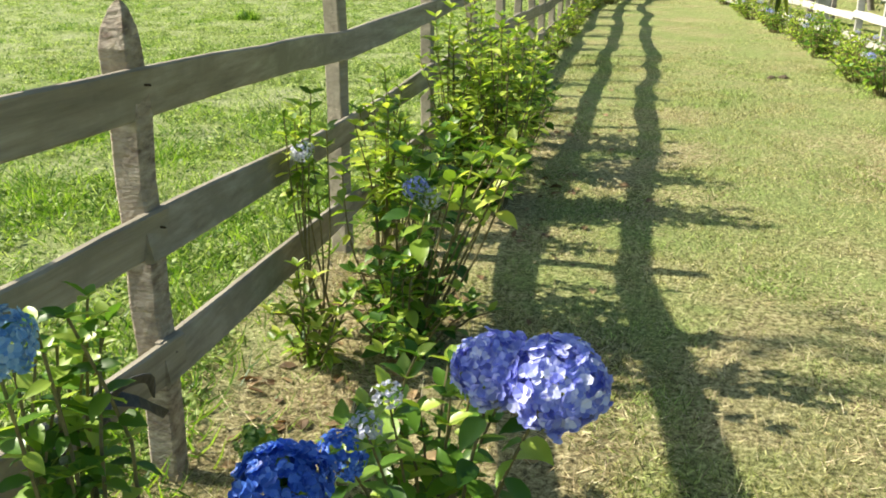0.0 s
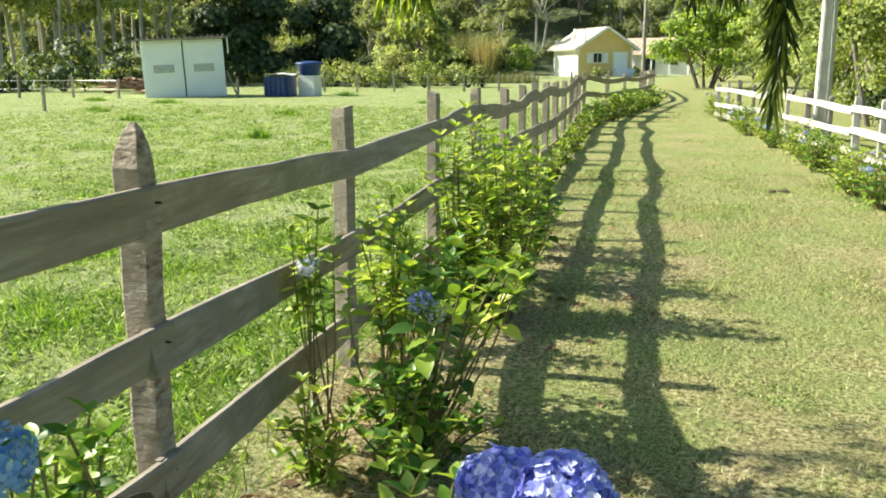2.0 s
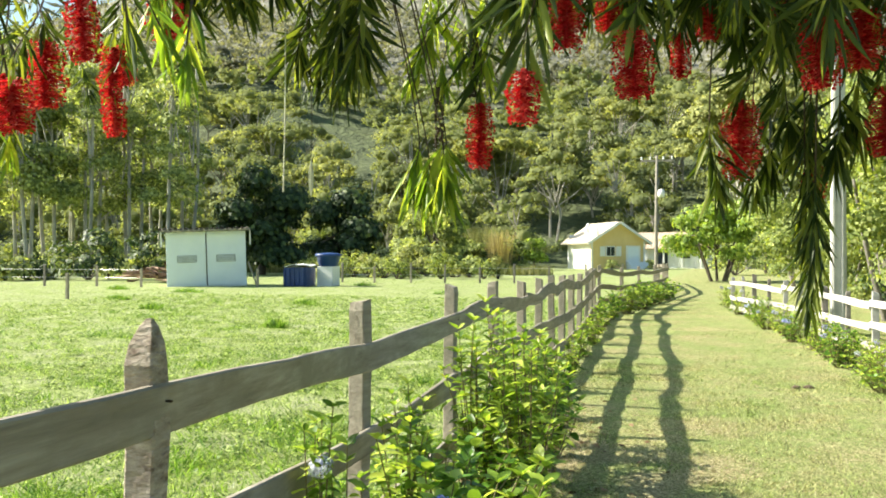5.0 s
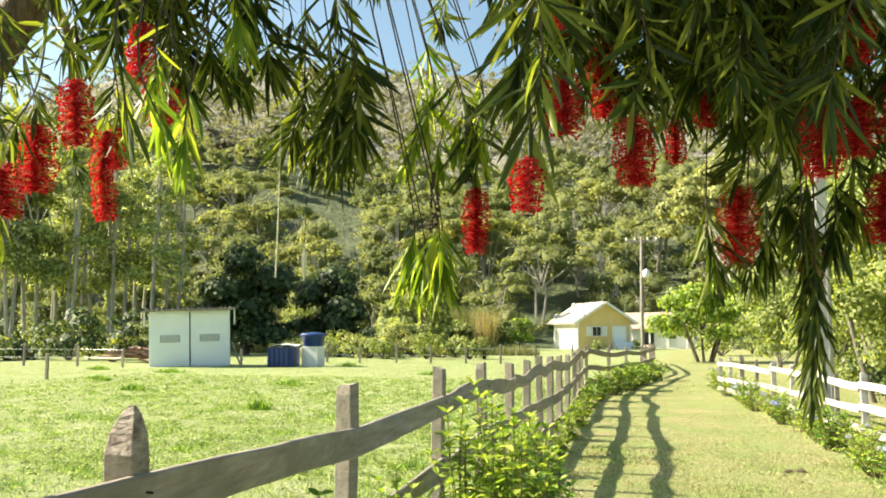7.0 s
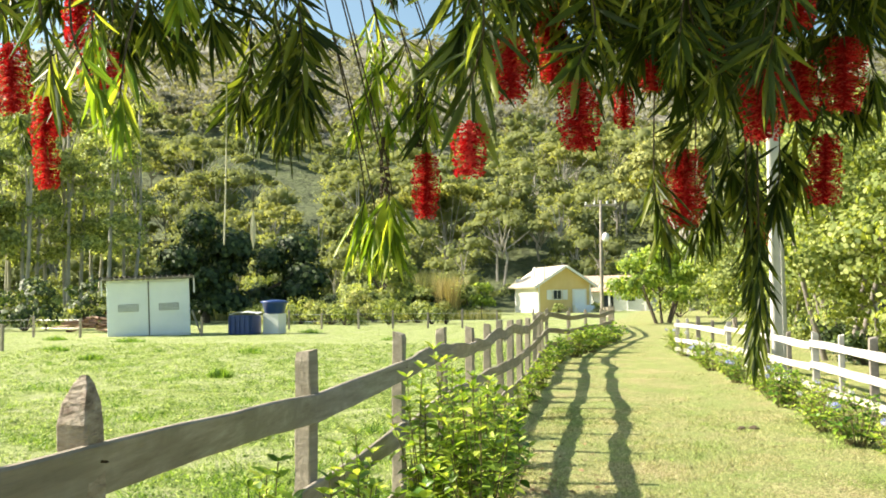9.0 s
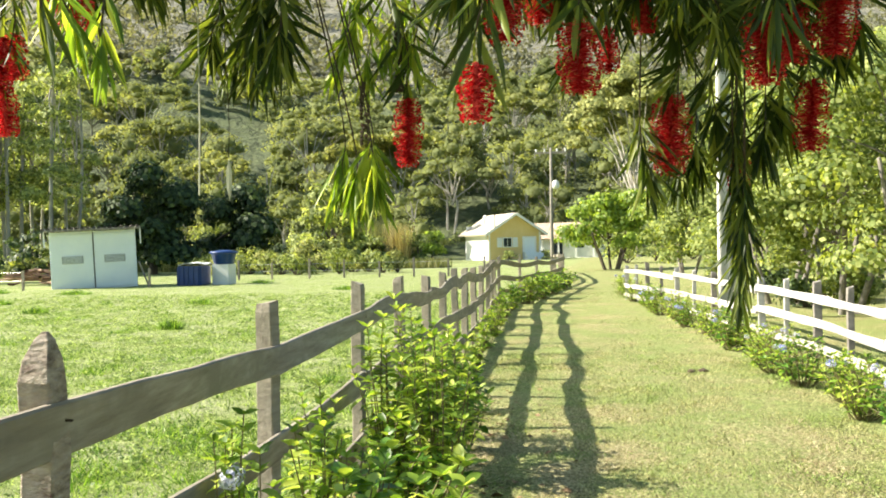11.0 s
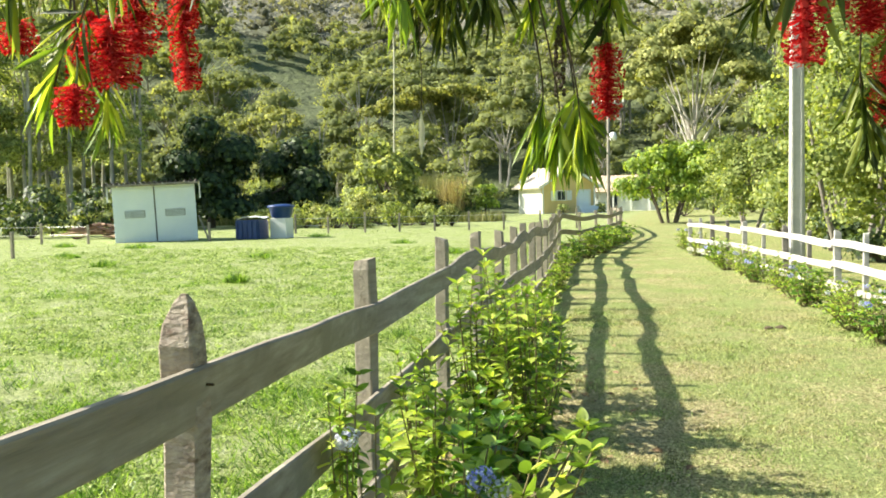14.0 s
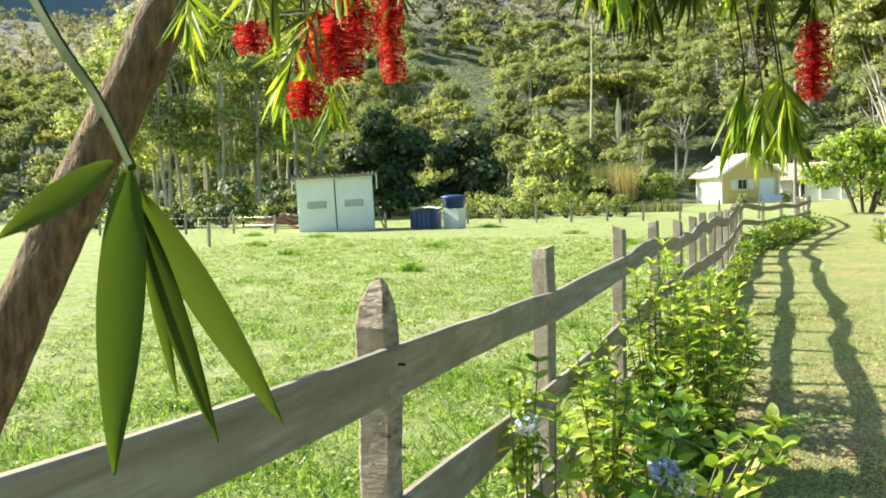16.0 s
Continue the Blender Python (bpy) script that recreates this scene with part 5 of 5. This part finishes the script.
def lobes_for(r, k, rad, h0, h1, lobe):
    out = []
    for _ in range(k):
        z = r.uniform(0, 1)
        a, q = r.uniform(0, 6.28), math.sqrt(r.uniform(0, 1)) * rad * (0.45 + 0.55 * math.sin(math.pi * min(1, 0.15 + z * 0.85)))
        out.append((q * math.cos(a), q * math.sin(a), h0 + (h1 - h0) * z, lobe * r.uniform(0.65, 1.25), r.uniform(0.6, 0.85)))
    return out


def tree(name, label, x, y, trunk_h, r0, lobes, n, size, mat, bark, seed, stems=1, group="", limbs=6, lean=0.0, fine=False):
    r = np.random.default_rng(seed)
    t = thing(name, label, "tree", group, at=(x, y, 0))
    for s in range(stems):
        a = r.uniform(0, 6.28)
        off = 0.0 if stems == 1 else 0.35
        b = np.array([math.cos(a) * off, math.sin(a) * off, -0.1])
        top = np.array([math.cos(a) * off * 3.5 + lean, math.sin(a) * off * 3.5, trunk_h])
        P = curve_pts([b, b * 0.5 + top * 0.5 + r.normal(0, 0.03 * trunk_h * 0.3, 3) * (1, 1, 0), top], 9)
        part_of("trunk", np_mesh("trunk", *tube_arrays(P, np.linspace(r0, r0 * 0.45, 9), 8, 0.04), bark, True), t)
    for k in range(limbs):
        L = lobes[k % len(lobes)]
        s = trunk_h * r.uniform(0.45, 0.95)
        P = curve_pts([(lean * s / trunk_h, 0, s), (L[0] * 0.5, L[1] * 0.5, (s + L[2]) / 2 + 0.1), (L[0], L[1], L[2])], 7)
        part_of("limb", np_mesh("limb", *tube_arrays(P, np.linspace(r0 * (0.45 if r0 < 0.35 else 0.3), r0 * (0.12 if r0 < 0.35 else 0.05), 7), 6, 0.05), bark, True), t)
    (V, F), N = crown_cards(lobes, n, size, r, 0.55, fine)
    part_of("crown", np_mesh("crown", V, F, mat, True, normals=N), t)
    return t


M_EUC = leaf_mat("eucalyptus_leaf", (0.13, 0.17, 0.07), (0.29, 0.345, 0.145), (0.52, 0.56, 0.26), 0.48, 0.7, spec=0.2)
# green darkened to carry the shade at the woods' edge and in undergrowth
M_SHADEDLEAF = leaf_mat("shaded_leaf", (0.022, 0.042, 0.014), (0.045, 0.08, 0.022), (0.12, 0.17, 0.05), 0.3, 0.6)
M_BRIGHT = leaf_mat("bright_leaf", (0.11, 0.19, 0.03), (0.25, 0.36, 0.06), (0.42, 0.50, 0.11), 0.42, 0.5)
M_OLIVE = leaf_mat("olive_leaf", (0.10, 0.145, 0.045), (0.23, 0.28, 0.09), (0.40, 0.43, 0.17), 0.4, 0.7, spec=0.2)
M_UMBRELLA = leaf_mat("umbrella_leaf", (0.13, 0.155, 0.05), (0.275, 0.295, 0.10), (0.44, 0.44, 0.175), 0.35, 0.7, spec=0.2)
M_GROVE = leaf_mat("grove_leaf", (0.09, 0.135, 0.035), (0.23, 0.285, 0.08), (0.42, 0.46, 0.17), 0.45, 0.6, spec=0.3)
# hillside leaves: paler woods and greyer scrub, with distance haze put into the colours
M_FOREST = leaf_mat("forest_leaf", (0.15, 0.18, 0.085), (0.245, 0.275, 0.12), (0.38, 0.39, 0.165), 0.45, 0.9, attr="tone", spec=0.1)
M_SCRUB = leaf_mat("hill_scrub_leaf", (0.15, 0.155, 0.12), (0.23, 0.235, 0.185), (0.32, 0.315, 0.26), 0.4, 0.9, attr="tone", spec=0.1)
M_REED = leaf_mat("reed", (0.08, 0.10, 0.035), (0.16, 0.18, 0.07), (0.32, 0.30, 0.14), 0.3, 0.6)
M_DRYREED = leaf_mat("dry_reed", (0.26, 0.21, 0.10), (0.42, 0.35, 0.17), (0.56, 0.48, 0.26), 0.3, 0.6)

rt = np.random.default_rng(41)
for k in range(24):
    ea, ed = radians(-47.5 + 0.56 * k + rt.normal(0, 0.3)), 70 + rt.uniform(-7, 9)
    ex, ey = ed * math.sin(ea), ed * math.cos(ea)
    hh = rt.uniform(13, 17.5)
    lb = lobes_for(rt, 13, 2.0, hh * 0.34, hh, 1.15)
    tree("eucalyptus_tree", "tall slender eucalyptus with pale bare trunk", ex, ey, hh * 0.93, 0.16, lb, 2600, 0.23, M_EUC, M_BARK, 300 + k, group="eucalyptus grove", limbs=7, lean=rt.normal(0, 0.5), fine=True)
tree("dark_tree", "dense round tree behind the shed, its green darkened for shade", -31.0, 53.5, 3.5, 0.3, lobes_for(rt, 22, 2.9, 0.9, 6.6, 1.5), 9000, 0.34, M_SHADEDLEAF, M_DARKBARK, 330, fine=True)
tree("dark_tree", "dense round tree behind the shed, its green darkened for shade", -27.0, 58, 3.5, 0.3, lobes_for(rt, 20, 2.5, 0.9, 5.4, 1.4), 7000, 0.34, M_SHADEDLEAF, M_DARKBARK, 331, fine=True)
tree("wild_tree", "dense olive green tree at the edge of the woods", -21.5, 63, 3.0, 0.25, lobes_for(rt, 18, 3.0, 0.8, 5.4, 1.4), 3800, 0.40, M_EUC, M_DARKBARK, 329)
tree("garden_tree", "bright green spreading garden tree with several stems", -0.6, 49.5, 2.2, 0.09, lobes_for(rt, 24, 3.0, 1.0, 4.0, 0.95), 9000, 0.22, M_BRIGHT, M_DARKBARK, 332, stems=6, limbs=10)
tree("garden_tree", "small round bright shrub tree beside the yellow house", -17.3, 79, 1.2, 0.12, lobes_for(rt, 9, 1.1, 0.8, 2.6, 0.8), 900, 0.32, M_BRIGHT, M_DARKBARK, 333)
tree("umbrella_tree", "broad umbrella-crowned tree with pale spreading branches", 1.6, 92, 9.0, 0.4, [(dx, dy, 18.4 - 0.13 * dx * dx - 0.13 * dy * dy + rt.normal(0, .35), 1.5, 0.55) for dx, dy in rt.uniform(-1, 1, (60, 2)) * (6.2, 5.2)], 30000, 0.34, M_UMBRELLA, M_BARK, 334, limbs=16, fine=True)
tree("umbrella_tree", "broad umbrella-crowned tree on the wooded slope", -29, 112, 9, 0.4, [(dx, dy, 15.6 - 0.03 * dx * dx, 2.2, 0.4) for dx, dy in rt.normal(0, 1, (20, 2)) * (5.5, 3.0)], 8500, 0.45, M_UMBRELLA, M_BARK, 335, limbs=14)
for k, (gx, gy, gh) in enumerate([(3.6, 21.5, 5.2), (5.2, 23.5, 6.5), (4.6, 27, 7.0), (7.2, 22.0, 7.0), (3.7, 31, 4.6), (6.6, 29, 7.5), (9.3, 25, 8.0), (2.6, 38, 3.7), (6.5, 40, 7), (9.5, 34, 8.5), (4.2, 18.6, 4.6), (6.2, 17.5, 6.0), (5.6, 13.2, 5.0), (7.4, 15.2, 6.4), (4.9, 15.8, 4.6)]):
    tree("grove_tree", "light green leafy tree behind the white fence", gx, gy, gh * 0.6, 0.075, lobes_for(rt, 26, 1.8, gh * 0.2, gh, 0.75), 9500 if gy < 24 else 7500, 0.10 if gy < 24 else 0.125, M_GROVE, M_GREYPOST, 340 + k, stems=3, group="trees behind the white fence", limbs=8, fine=True)


def shrub(name, label, x, y, w, h, mat, seed, n=700, size=0.25, z=0.0):
    r = np.random.default_rng(seed)
    lb = lobes_for(r, 9, w * 0.8, h * 0.06, h * 0.8, w * 0.48)
    (V, F), N = crown_cards(lb, int(n * 1.2), size * 0.8, r, 0.6, True)
    ob = thing(name, label, "shrub", at=(x, y, z))
    part_of("foliage", np_mesh("foliage", V, F, mat, True, normals=N), ob)
    part_of("branchwork", np_mesh("branchwork", *merge([tube_arrays([(0, 0, -.05), (L[0] * .6, L[1] * .6, L[2] * .7)], [0.05, 0.02], 5) for L in lb]), M_DARKBARK), ob)


for k in range(40):
    sx = -60 + 1.08 * k + rt.normal(0, 0.6)
    shrub("shrub", "wild green shrub at the edge of the woods", sx, 60 + rt.uniform(-2, 7) + 0.35 * k, rt.uniform(1.2, 2.8), rt.uniform(1.4, 4.2), [M_OLIVE, M_SHADEDLEAF, M_EUC][k % 3], 400 + k, 800, 0.30)
for k in range(26):
    ga, gd = radians(-13 + 1.25 * k + rt.normal(0, 0.4)), rt.uniform(100, 112) if k < 11 else rt.uniform(58, 84)
    shrub("shrub", "leafy green shrub at the foot of the wooded slope", gd * math.sin(ga), gd * math.cos(ga), rt.uniform(1.8, 3.0), rt.uniform(2.6, 4.6), [M_OLIVE, M_GROVE, M_EUC][k % 3], 480 + k, 1300, 0.26)
for k in range(22):
    uy = 11.5 + 1.25 * k
    ux = float(np.interp(uy, (11, 17, 24, 40), (4.0, 3.1, 2.0, 2.2))) + 1.2 + rt.uniform(0, 2.2)
    shrub("undergrowth_shrub", "dark leafy undergrowth beneath the trees behind the white fence", ux, uy, rt.uniform(0.5, 0.9), rt.uniform(0.6, 1.3), [M_GROVE, M_SHADEDLEAF, M_OLIVE][k % 3], 520 + k, 500, 0.13)
for k in range(16):
    ga, gd = radians(-52 + 1.15 * k), rt.uniform(52, 62)
    shrub("shrub", "wild green shrub under the eucalyptus grove", gd * math.sin(ga), gd * math.cos(ga), rt.uniform(1.0, 2.4), rt.uniform(0.9, 3.2), [M_OLIVE, M_SHADEDLEAF, M_EUC][k % 3], 560 + k, 800, 0.26)
for k in range(14):
    ga, gd = radians(-27 + 0.95 * k), rt.uniform(51, 58)
    shrub("shrub", "sunlit yellow-green shrub at the pasture's far edge", gd * math.sin(ga), gd * math.cos(ga), rt.uniform(0.8, 1.5), rt.uniform(1.0, 2.1), [M_GROVE, M_UMBRELLA, M_EUC][k % 3], 590 + k, 700, 0.17)
shrub("garden_shrub", "clipped round shrub beside the house steps", -10.6, 83.0, 0.75, 1.0, M_OLIVE, 450, 300, 0.18)
shrub("garden_shrub", "clipped round shrub beside the house steps", -7.2, 84.5, 0.75, 1.0, M_OLIVE, 451, 300, 0.18)


def reeds(name, label, x0, x1, y, h, n, mat):
    x = rng.uniform(x0, x1, n)
    o = np.stack([x, y + rng.uniform(-1.5, 1.5, n), np.zeros(n)], -1)
    ax = np.stack([rng.normal(0, 0.09, n), rng.normal(0, 0.09, n), np.ones(n)], -1)
    V, F = place(BLADE, BLADE_F, o, ax, rand_dirs(n), h * rng.uniform(0.6, 1.15, n), np.full(n, 0.09))
    thing(name, label, "reeds", kind="stuff", mesh=np_mesh(name, V, F, mat))


reeds("reeds", "tall green reeds beyond the pasture", -25.5, -20.0, 77, 3.8, 2600, M_REED)
reeds("dry_reeds", "dry yellow reeds beyond the pasture", -20.6, -18.6, 76, 3.4, 900, M_DRYREED)
reeds("rough_grass", "rough tall grass at the pasture's far edge", -45, -12, 60, 0.7, 6000, M_REED)

# ---- wooded hills ----


def hill_z(x, y):
    az = np.arctan2(x, y)
    ridge = 129 - 48 * np.clip(az + 0.2, 0, 0.6) + 3 * np.sin(az * 9 + 1) + 2 * np.sin(az * 23) - 46 * np.clip((-az - 0.62) / 0.2, 0, 1)
    d = np.hypot(x, y)
    t = np.clip((d - 95) / 330, 0, 1)
    return ridge * (t ** 1.15) * (1 + 0.08 * ground_noise(x, y, 0.03, 51)) + 1.0 * ground_noise(x, y, 0.2, 53) * np.clip((d - 95) / 20, 0, 1) - 0.2


def hills():
    az = np.linspace(radians(-85), radians(60), 150)
    d = np.concatenate([np.linspace(92, 440, 60), np.linspace(460, 700, 6)])
    A, D = np.meshgrid(az, d)
    X, Yy = D * np.sin(A), D * np.cos(A)
    Z = hill_z(X, Yy)
    Z = np.where(D > 440, Z - (D - 440) * 0.5, Z)
    ny, nx = X.shape
    i, j = np.meshgrid(np.arange(ny - 1), np.arange(nx - 1), indexing="ij")
    q = np.stack([i * nx + j, i * nx + j + 1, (i + 1) * nx + j + 1, (i + 1) * nx + j], -1).reshape(-1, 4)
    m, n, l, p = material("hill_ground")
    cols = []
    # second ramp: dry upper slope, its colour greyed for haze
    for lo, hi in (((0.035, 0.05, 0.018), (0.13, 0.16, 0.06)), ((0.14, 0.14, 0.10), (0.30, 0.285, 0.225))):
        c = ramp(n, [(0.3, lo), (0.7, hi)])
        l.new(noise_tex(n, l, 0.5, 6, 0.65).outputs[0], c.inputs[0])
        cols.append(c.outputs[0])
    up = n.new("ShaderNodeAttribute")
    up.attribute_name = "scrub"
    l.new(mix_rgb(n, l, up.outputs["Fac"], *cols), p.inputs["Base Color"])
    p.inputs["Roughness"].default_value = 0.95
    bp = n.new("ShaderNodeBump")
    bp.inputs["Strength"].default_value, bp.inputs["Distance"].default_value = 1.0, 1.5
    l.new(noise_tex(n, l, 0.6, 5, 0.6).outputs[0], bp.inputs["Height"])
    l.new(bp.outputs[0], p.inputs["Normal"])
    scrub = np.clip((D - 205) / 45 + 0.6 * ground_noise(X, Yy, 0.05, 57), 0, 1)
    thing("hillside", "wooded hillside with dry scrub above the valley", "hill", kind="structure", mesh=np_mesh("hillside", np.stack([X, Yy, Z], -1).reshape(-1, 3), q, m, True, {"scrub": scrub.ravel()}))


hills()


def forest():
    """Crowns of leaf clumps round solid hearts, smaller and finer up the slope."""
    r = np.random.default_rng(61)
    belts = {"near": ([], [], []), "far": ([], [], [])}
    trunks = []
    bm = bmesh.new()
    bmesh.ops.create_icosphere(bm, subdivisions=1, radius=1)
    HV, HF = np.array([v.co[:] for v in bm.verts]), np.array([[v.index for v in f.verts] for f in bm.faces])
    bm.free()
    for dmin, dmax, count, rad0, cards, size, az0, az1, tall, umbrella in ((84, 106, 90, 2.6, 800, 0.28, -58, 20, 2.6, 0.15), (104, 132, 120, 3.4, 900, 0.32, -58, 20, 2.6, 0.35), (128, 172, 105, 5.6, 1200, 0.38, -58, 20, 1.9, 0.8),
                                                                             (165, 225, 210, 4.0, 440, 0.50, -58, 20, 1.9, 0.15), (205, 430, 2300, 2.9, 36, 1.0, -58, 20, 1.9, 0.0), (96, 140, 260, 1.7, 130, 0.30, -58, 20, 1.6, 0.0)):
        for _ in range(count):
            az = radians(r.uniform(az0, az1))
            d = r.uniform(dmin, dmax)
            x, y = d * math.sin(az), d * math.cos(az)
            if (d < 103 and -20 < x < 11) or (d < 108 and 0 < x < 11):
                continue
            z = float(hill_z(np.array(x), np.array(y))) if d > 95 else 0.0
            rad = rad0 * r.uniform(0.65, 1.3)
            h = rad * tall * r.uniform(0.8, 1.2)
            flat = r.uniform() < umbrella  # umbrella-like crowns among round ones
            k = 22 if flat else 11 if cards > 50 else 4
            if flat:
                lb = [(a * rad, b * rad, h * (0.95 - 0.16 * (a * a + b * b) + 0.03 * c), rad * r.uniform(0.2, 0.34), 0.5) for a, b, c in r.uniform(-1, 1, (k, 3)) if a * a + b * b < 1.1]
            else:
                lb = [(a * rad * 0.6, b * rad * 0.6, h * (0.6 + 0.32 * c), rad * r.uniform(0.32, 0.58), 0.8) for a, b, c in r.uniform(-1, 1, (k, 3))]
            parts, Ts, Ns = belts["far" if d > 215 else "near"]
            (V, F), N = crown_cards(lb, cards, size, r, 0.6, True)
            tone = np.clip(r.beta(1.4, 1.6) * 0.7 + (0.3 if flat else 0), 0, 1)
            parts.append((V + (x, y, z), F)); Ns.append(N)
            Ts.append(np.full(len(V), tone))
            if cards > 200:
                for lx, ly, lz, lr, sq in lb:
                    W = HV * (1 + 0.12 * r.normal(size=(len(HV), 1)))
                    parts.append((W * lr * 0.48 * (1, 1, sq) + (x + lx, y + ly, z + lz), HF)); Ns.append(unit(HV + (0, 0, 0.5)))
                    # hearts get a darker tone: the crown's inner shade put into colour
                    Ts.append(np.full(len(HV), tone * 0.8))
            if d < 172 and cards > 200:
                trunks.append(tube_arrays(np.array([(x, y, z - 1), (x + r.normal(0, .3), y, z + h * 0.4), (x + r.normal(0, .5), y, z + h * 0.8)]), [0.20, 0.15, 0.06], 5))
                for lx, ly, lz, lr, sq in lb[:8]:  # forking limbs, seen below and between the leaves
                    trunks.append(tube_arrays(np.array([(x, y, z + h * r.uniform(0.3, 0.55)), (x + lx * 0.55, y + ly * 0.55, z + lz * 0.82), (x + lx, y + ly, z + lz + lr * 0.3)]), [0.10, 0.07, 0.03], 4))
    for key, name, label, m in (("near", "forest", "mixed green and olive woods covering the lower hillside", M_FOREST), ("far", "hill_scrub", "dry scrub and small trees high on the hillside, greyed for haze", M_SCRUB)):
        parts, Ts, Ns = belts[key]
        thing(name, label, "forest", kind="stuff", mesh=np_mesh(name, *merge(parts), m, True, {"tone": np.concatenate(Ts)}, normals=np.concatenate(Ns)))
    thing("forest_trunks", "pale tree trunks among the woods", "forest", kind="stuff", mesh=np_mesh("forest_trunks", *merge(trunks), M_BARK))


forest()
# the ridge's blue is distance haze put into its surface colour
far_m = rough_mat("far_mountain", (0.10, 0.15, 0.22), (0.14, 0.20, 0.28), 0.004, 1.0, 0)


def far_mountain():
    az = np.linspace(radians(-80), radians(40), 120)
    V, F = [], []
    for k, a in enumerate(az):
        h = 640 + 60 * math.sin(a * 7 + 2) + 26 * math.sin(a * 19)
        h -= 330 * max(0.0, min(1.0, (a + 0.75) / 0.25))
        V += [(2600 * math.sin(a), 2600 * math.cos(a), -5), (2900 * math.sin(a), 2900 * math.cos(a), max(20, h))]
    F = [(2 * k, 2 * k + 2, 2 * k + 3, 2 * k + 1) for k in range(len(az) - 1)]
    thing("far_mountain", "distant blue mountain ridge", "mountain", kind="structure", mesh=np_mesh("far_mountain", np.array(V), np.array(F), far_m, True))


far_mountain()
